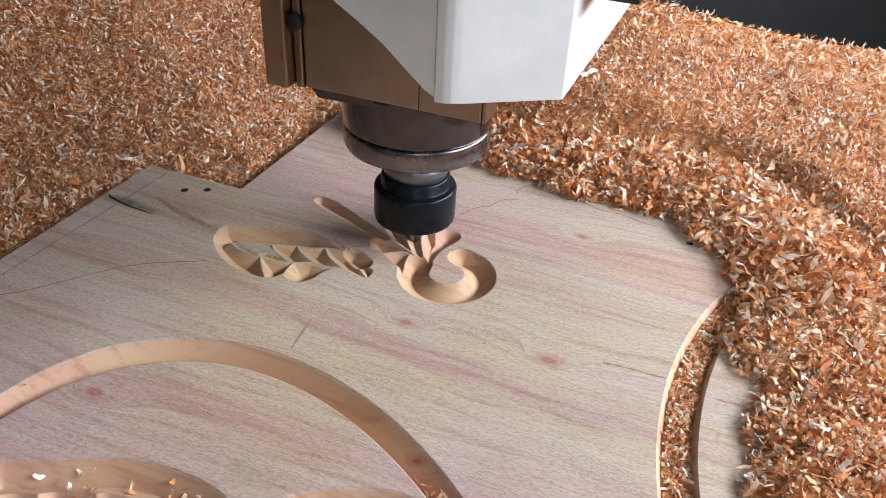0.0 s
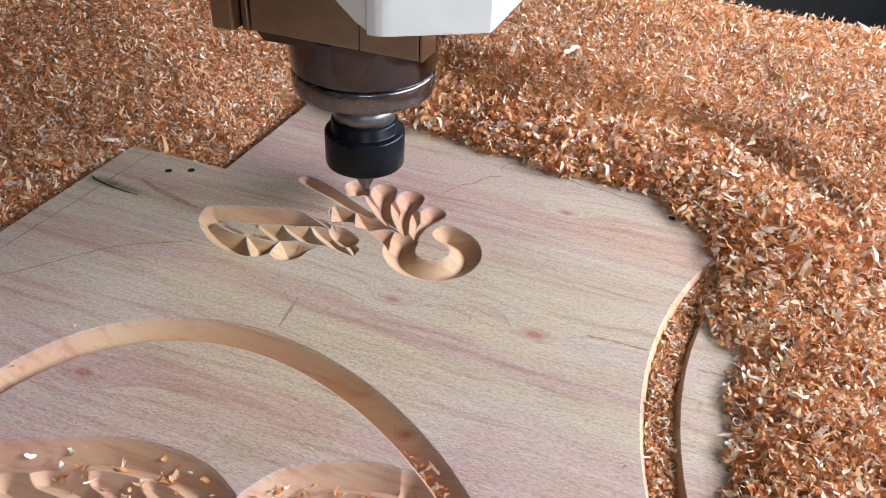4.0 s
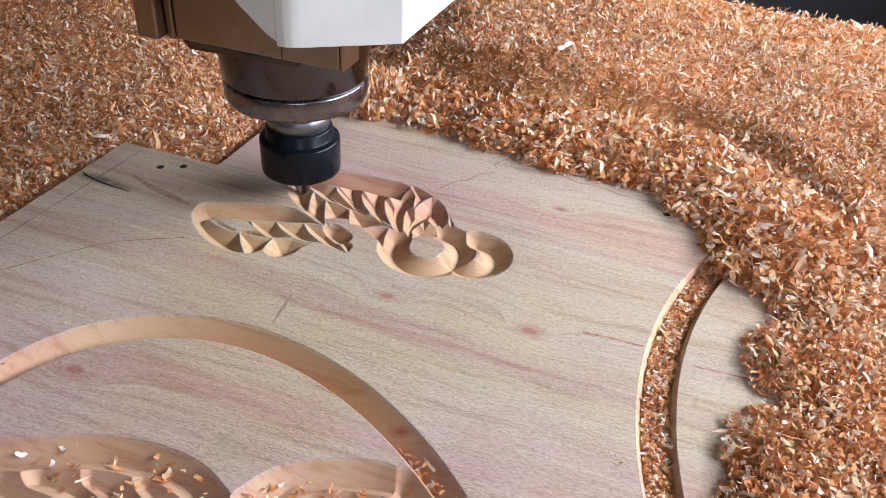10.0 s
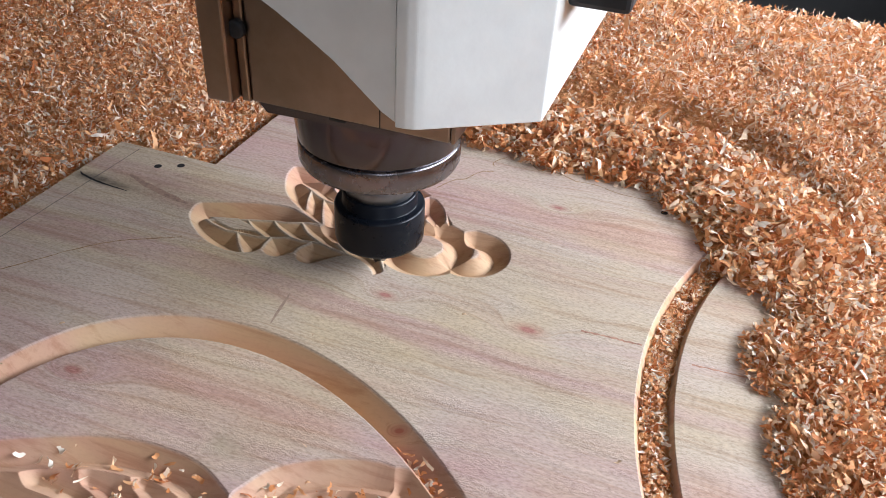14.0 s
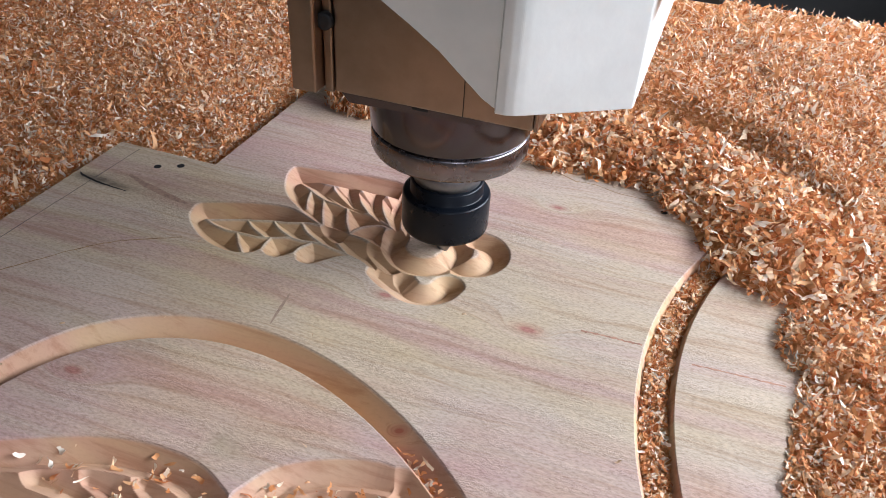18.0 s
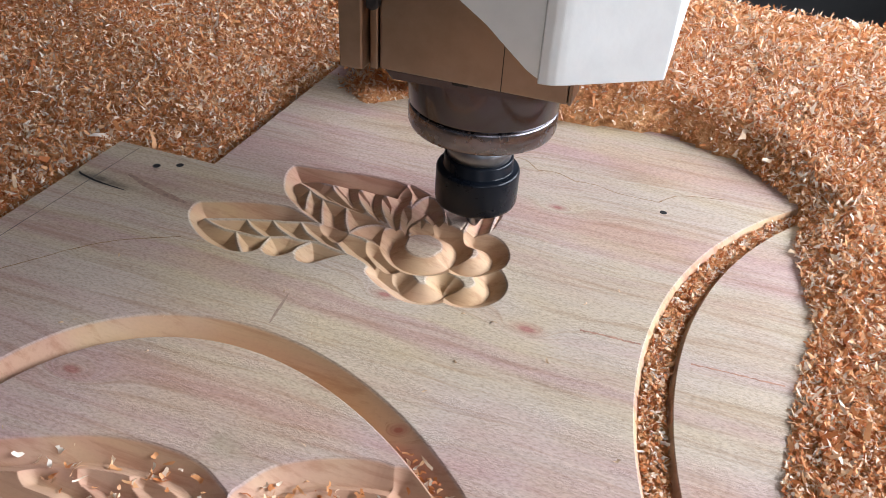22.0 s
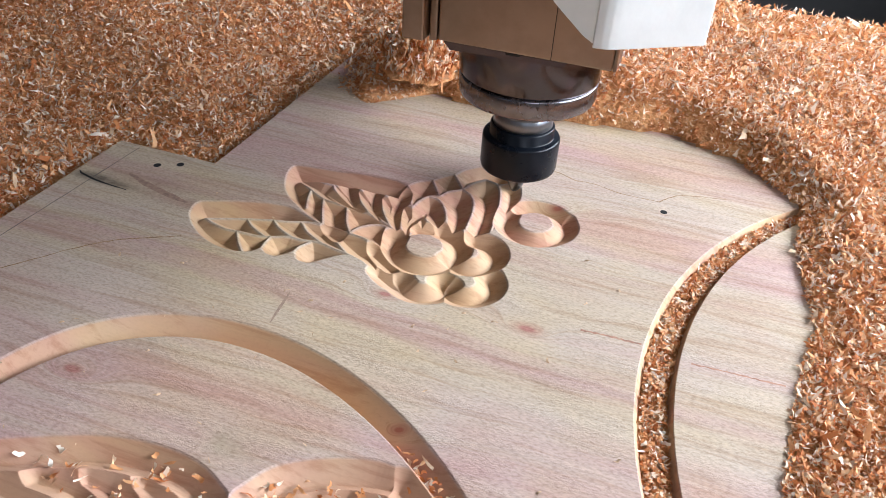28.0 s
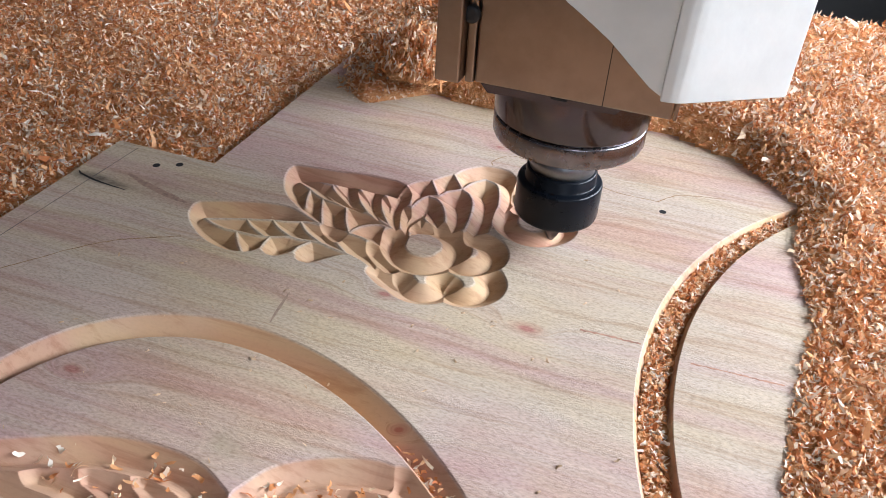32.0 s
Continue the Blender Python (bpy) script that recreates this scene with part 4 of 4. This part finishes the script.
def marks():
    # scalloped outline of the next flower, in separate lobes
    for lobe in ([(-0.1413, 0.4157), (-0.1345, 0.4290), (-0.1277, 0.4341)], [(-0.1277, 0.4341), (-0.1215, 0.4470), (-0.1131, 0.4518)],
                 [(-0.1150, 0.4590), (-0.1165, 0.4650), (-0.1081, 0.4771), (-0.0960, 0.4770), (-0.0848, 0.4668)], [(-0.0848, 0.4668), (-0.0720, 0.4690), (-0.0580, 0.4633)],
                 [(-0.0580, 0.4633), (-0.0440, 0.4640), (-0.0263, 0.4595), (-0.0009, 0.4596)], [(-0.0009, 0.4596), (0.0090, 0.4720), (0.0203, 0.4770), (0.0420, 0.4820)]):
        ob = ribbon("scribed_line", lobe, 0.0009, SCRATCH)
        if lobe[0][0] < -0.12:      # cut away with the wood under it
            WASTE.append((ob, 24.45 if lobe[0][0] < -0.13 else 24.75, Vector((*lobe[1], ZB))))
    ribbon("scribed_line", [(-0.3460, 0.2200), (-0.3274, 0.2362), (-0.3048, 0.2663), (-0.2876, 0.2831), (-0.2581, 0.3007)], 0.0010, SCRATCH)
    ribbon("pencil_line", [(-0.3516, 0.235), (-0.3506, 0.2598), (-0.3462, 0.3774)], 0.0006, PENCIL)
    ribbon("gouge", [(-0.1752, 0.2800), (-0.1741, 0.2690), (-0.1724, 0.2545)], 0.0017, GOUGE)
    ribbon("streak", [(-0.0230, 0.3128), (-0.0080, 0.3137), (0.0085, 0.3142)], 0.0014, REDSTREAK, "red torn streak along the grain")
    ribbon("streak", [(0.0340, 0.3098), (0.0560, 0.3110), (0.0790, 0.3120)], 0.0011, REDSTREAK, "red torn streak along the grain")
    ribbon("burn_mark", [(-0.3610, 0.3365), (-0.3560, 0.3338), (-0.3400, 0.3305), (-0.3190, 0.3290)], 0.0018, DARK, "black burnt split in the wood")
    ribbon("streak", [(-0.3300, 0.3465), (-0.3100, 0.3395), (-0.2890, 0.3345), (-0.2760, 0.3320)], 0.0050, STREAK, "brown streak in the wood")
    # screw holes as near-flush discs, the shade inside given by black colour
    for x, y, r in ((-0.3207, 0.3628, 0.0024), (-0.3076, 0.3698, 0.0024), (0.0038, 0.4482, 0.0022)):
        bm = lathe([(r * 0.3, -0.0005), (r * 0.8, -0.0002), (r, 0.00015), (r * 1.05, 0.0001)], 20)
        bmesh.ops.translate(bm, vec=(x, y, ZB), verts=bm.verts)
        part("screw_hole_shade", bm, DARK, PANEL, "black disc for the shade in a screw hole")


marks()


# ---- shavings that are blown along, and crumbs that land on the panel ----
DRIFTS, CRUMBS = [], []


def clump(seed, size):
    """A loose mound of shavings about 8 cm across."""
    r = np.random.RandomState(seed)
    n = 1500
    a, q = r.uniform(0, 6.283, n), 0.040 * np.sqrt(r.uniform(0, 1, n))
    x, y = q * np.cos(a), q * np.sin(a)
    z = 0.013 * (1 - (q / 0.042) ** 2) + r.uniform(-0.002, 0.004, n)
    v, f = flakes(x, y, z, size, seed)
    ob = tagged(new("shavings_clump"), "loose clump of orange wood shavings blown along the panel", "wood shavings", "blown clumps", "stuff")
    part("loose_shavings", quads("clump_flakes", v, f, SHAV), SHAV, ob)
    rings, k = [], 14
    for j in range(5):
        for i in range(k):
            b = 6.283 * i / k
            d = 0.040 * (j / 4) * (1 + 0.08 * r.normal())
            rings.append((d * math.cos(b), d * math.sin(b), 0.0118 * (1 - (j / 4) ** 2) - 0.0005))
    F = [(j * k + i, (j + 1) * k + i, (j + 1) * k + (i + 1) % k, j * k + (i + 1) % k) for j in range(4) for i in range(k)]
    part("packed_shavings", quads("clump_core", rings, F, DUST, True), DUST, ob)
    return ob


def drifts():
    base = [clump(31, 0.0055), clump(32, 0.0055), clump(33, 0.0062)]
    r = random.Random(8)
    # where each lies, when it is blown off, and where to
    plan = [(-0.235, 0.520, 20.4, -0.212, 0.560), (-0.180, 0.545, 20.6, -0.20, 0.66), (-0.128, 0.535, 20.7, -0.12, 0.66), (-0.080, 0.527, 20.8, -0.07, 0.65), (-0.030, 0.525, 20.9, -0.02, 0.66),
            (0.012, 0.518, 21.1, 0.03, 0.64), (0.045, 0.492, 21.3, 0.10, 0.60), (0.075, 0.465, 21.5, 0.16, 0.53), (0.085, 0.432, 19.3, 0.17, 0.46),
            (0.078, 0.395, 8.3, 0.17, 0.40), (0.072, 0.360, 8.4, 0.17, 0.35), (0.095, 0.330, 15.2, 0.18, 0.33), (0.086, 0.300, 9.2, 0.17, 0.29), (0.088, 0.262, 10.4, 0.17, 0.25), (0.088, 0.225, 12.3, 0.17, 0.22),
            (0.105, 0.385, 17.3, 0.19, 0.39), (0.112, 0.350, 18.2, 0.20, 0.34), (0.108, 0.275, 16.3, 0.19, 0.27)]
    for k, (x, y, t, gx, gy) in enumerate(plan):
        ob = base[k] if k < 3 else copy_thing(base[k % 3], pose(0, 0, 0))
        a = r.uniform(0, 360)
        here, there = pose(x, y, ZB - 0.002, 0, 0, a), pose(gx, gy, ZB + (0.022 if k == 0 else -0.030), r.uniform(-8, 8), r.uniform(-8, 8), a + r.uniform(-60, 60))
        ob.matrix_basis = here
        ob.scale = (0.9, 0.9, 1.7) if k == 0 else (1.45, 1.45, 1.25) if k < 9 else (1.0, 1.0, 0.85)
        DRIFTS.append((ob, t, here, there))


drifts()


def crumbs():
    r = random.Random(12)
    rs = np.random.RandomState(3)
    meshes = []
    for k in range(6):
        v, f = flakes(np.zeros(1), np.zeros(1), np.zeros(1), 0.0046, 60 + k, 0.2, 0.6)
        meshes.append(quads("crumb", v, f, CHIP))
    for k in range(95):
        x, y = r.uniform(-0.28, 0.03), r.uniform(0.14, 0.40)
        if k % 3 == 0:
            x, y = r.uniform(-0.26, -0.10), r.uniform(0.13, 0.24)
        at = np.array([[x]]), np.array([[y]])
        d, before = (float(q[0, 0]) for q in carving(*at)[:2])
        if d > before:
            continue
        if x > float(arc_x(ARC_IN, np.array(y))) - 0.005:
            continue
        ob = tagged(new("wood_crumb", meshes[k % 6]), "small curled crumb of wood lying on the panel", "wood chip", "crumbs on the panel")
        m = pose(x, y, ZB - d + 0.0006, r.uniform(-15, 15), r.uniform(-15, 15), r.uniform(0, 360))
        ob.matrix_basis = m
        t = r.choice((20.6, 21.2, 21.4, 22.7, 24.8, 25.3, 26.1, 28.2, 30.4, 0, 0))
        CRUMBS.append((ob, t, m))


crumbs()


def pocket_shavings():
    """Shavings lying in the finished hollows of the medallion."""
    r = np.random.RandomState(77)
    ob = tagged(new("hollow_shavings"), "curled shavings lying in the carved medallion hollows", "wood shavings", kind="stuff")
    x, y = [], []
    for cx, cy, sx, sy, n in ((-0.185, 0.145, 0.022, 0.007, 40), (-0.150, 0.163, 0.020, 0.005, 55), (-0.105, 0.168, 0.012, 0.005, 40), (-0.083, 0.170, 0.009, 0.005, 20), (-0.070, 0.200, 0.010, 0.005, 40), (-0.056, 0.192, 0.006, 0.004, 25)):
        x.append(r.normal(cx, sx, n))
        y.append(r.normal(cy, sy, n))
    x, y = np.concatenate(x), np.concatenate(y)
    d = carving(x, y)[0]
    ok = d > 0.003
    x, y, d = x[ok], y[ok], d[ok]
    v, f = flakes(x, y, ZB - d + r.uniform(0.0003, 0.0018, len(x)), 0.0056, 78, 0.4, 0.8)
    part("loose_shavings", quads("hollow_flakes", v, f, SHAV), SHAV, ob)


pocket_shavings()


# ---- what moves ----
TOOL = [      # seconds, and where the cutter's tip is: it lifts between cuts
    (0, -0.1585, 0.3790, 0.0290), (0.5, -0.1655, 0.3862, 0.0405), (1, -0.1845, 0.3799, 0.0290), (1.5, -0.1757, 0.3821, 0.0290),
    (2, -0.1713, 0.3892, 0.0405), (2.5, -0.1832, 0.4000, 0.0290), (3, -0.1683, 0.3826, 0.0290), (3.5, -0.1880, 0.3917, 0.0405),
    (5.5, -0.1878, 0.3875, 0.0290), (6, -0.1858, 0.3697, 0.0405), (6.5, -0.2021, 0.3638, 0.0290), (7, -0.2136, 0.4069, 0.0290),
    (7.5, -0.1260, 0.3839, 0.0290), (8, -0.0837, 0.3552, 0.0290), (8.5, -0.0892, 0.3355, 0.0300), (9, -0.1179, 0.3752, 0.0290),
    (9.5, -0.1822, 0.4089, 0.0290), (10, -0.2227, 0.3793, 0.0290), (10.5, -0.1823, 0.3613, 0.0405), (11, -0.1631, 0.3370, 0.0335),
    (11.5, -0.1773, 0.3543, 0.0290), (12, -0.1663, 0.3380, 0.0385), (12.5, -0.1580, 0.3352, 0.0290), (13, -0.1719, 0.3329, 0.0290),
    (13.5, -0.1552, 0.3397, 0.0405), (14, -0.1450, 0.3303, 0.0290), (14.5, -0.2413, 0.3264, 0.0335), (16.5, -0.1045, 0.3162, 0.0300),
    (17, -0.1404, 0.3395, 0.0300), (17.5, -0.1034, 0.3150, 0.0300), (18, -0.1147, 0.3550, 0.0300), (18.5, -0.0842, 0.3414, 0.0300),
    (19, -0.1031, 0.3178, 0.0300), (19.5, -0.0847, 0.3423, 0.0300), (20, -0.1056, 0.3912, 0.0300), (20.5, -0.1007, 0.3920, 0.0300),
    (21, -0.1366, 0.4213, 0.0300), (21.5, -0.1068, 0.4217, 0.0300), (22, -0.1065, 0.3887, 0.0300), (22.5, -0.1196, 0.3730, 0.0300),
    (23, -0.1340, 0.4165, 0.0300), (23.5, -0.1428, 0.4077, 0.0300), (24, -0.1184, 0.3685, 0.0300), (24.5, -0.0935, 0.4075, 0.0300),
    (25, -0.0769, 0.3842, 0.0300), (25.5, -0.0635, 0.4186, 0.0300), (27.5, -0.0889, 0.4209, 0.0405), (28, -0.0939, 0.4391, 0.0300),
    (28.5, -0.1254, 0.4335, 0.0300), (29, -0.0878, 0.4206, 0.0300), (29.5, -0.0820, 0.4262, 0.0405), (30, -0.0695, 0.4244, 0.0300),
    (30.5, -0.0616, 0.4635, 0.0300), (31, -0.0842, 0.4502, 0.0300), (31.5, -0.0650, 0.4358, 0.0405), (32, -0.0577, 0.3945, 0.0300),
]


def motions():
    r = random.Random(4)
    for ob, t, c in WASTE:
        t = min(t, math.floor(t) + 0.62) if t - math.floor(t) > 0.62 else t
        rest = Vector((c.x * 0.6 - 0.1 + r.uniform(-0.1, 0.1), 0.64 + r.uniform(0, 0.06), 0.022))
        turn = pose(0, 0, 0, r.uniform(-60, 60), r.uniform(-60, 60), r.uniform(-80, 80))
        gone = Matrix.Translation(rest) @ turn @ Matrix.Translation(-c)
        up = Matrix.Translation(c.lerp(rest, 0.45) + Vector((0, 0, 0.09))) @ turn @ Matrix.Translation(-c)
        walk(ob, [(0, Matrix()), (t, Matrix()), (t + 0.1, up), (t + 0.25, gone), (32.0, gone)])
    for ob, t, here, there in DRIFTS:
        walk(ob, [(0, here), (t, here), (t + 0.5, there), (32.0, there)])
    for ob, t, m in CRUMBS:
        if t:
            start = Matrix.Translation((0.10 + 0.2 * m.translation.x, 0.62, ZB + 0.002)) @ m.to_3x3().to_4x4()
            arc = Matrix.Translation(m.translation * 0.5 + start.translation * 0.5 + Vector((0, 0, 0.09))) @ m.to_3x3().to_4x4()
            walk(ob, [(0, start), (t, start), (t + 0.15, arc), (t + 0.3, m), (32.0, m)])
    walk(HEAD, [(t, pose(x, y, z)) for t, x, y, z in TOOL])


motions()
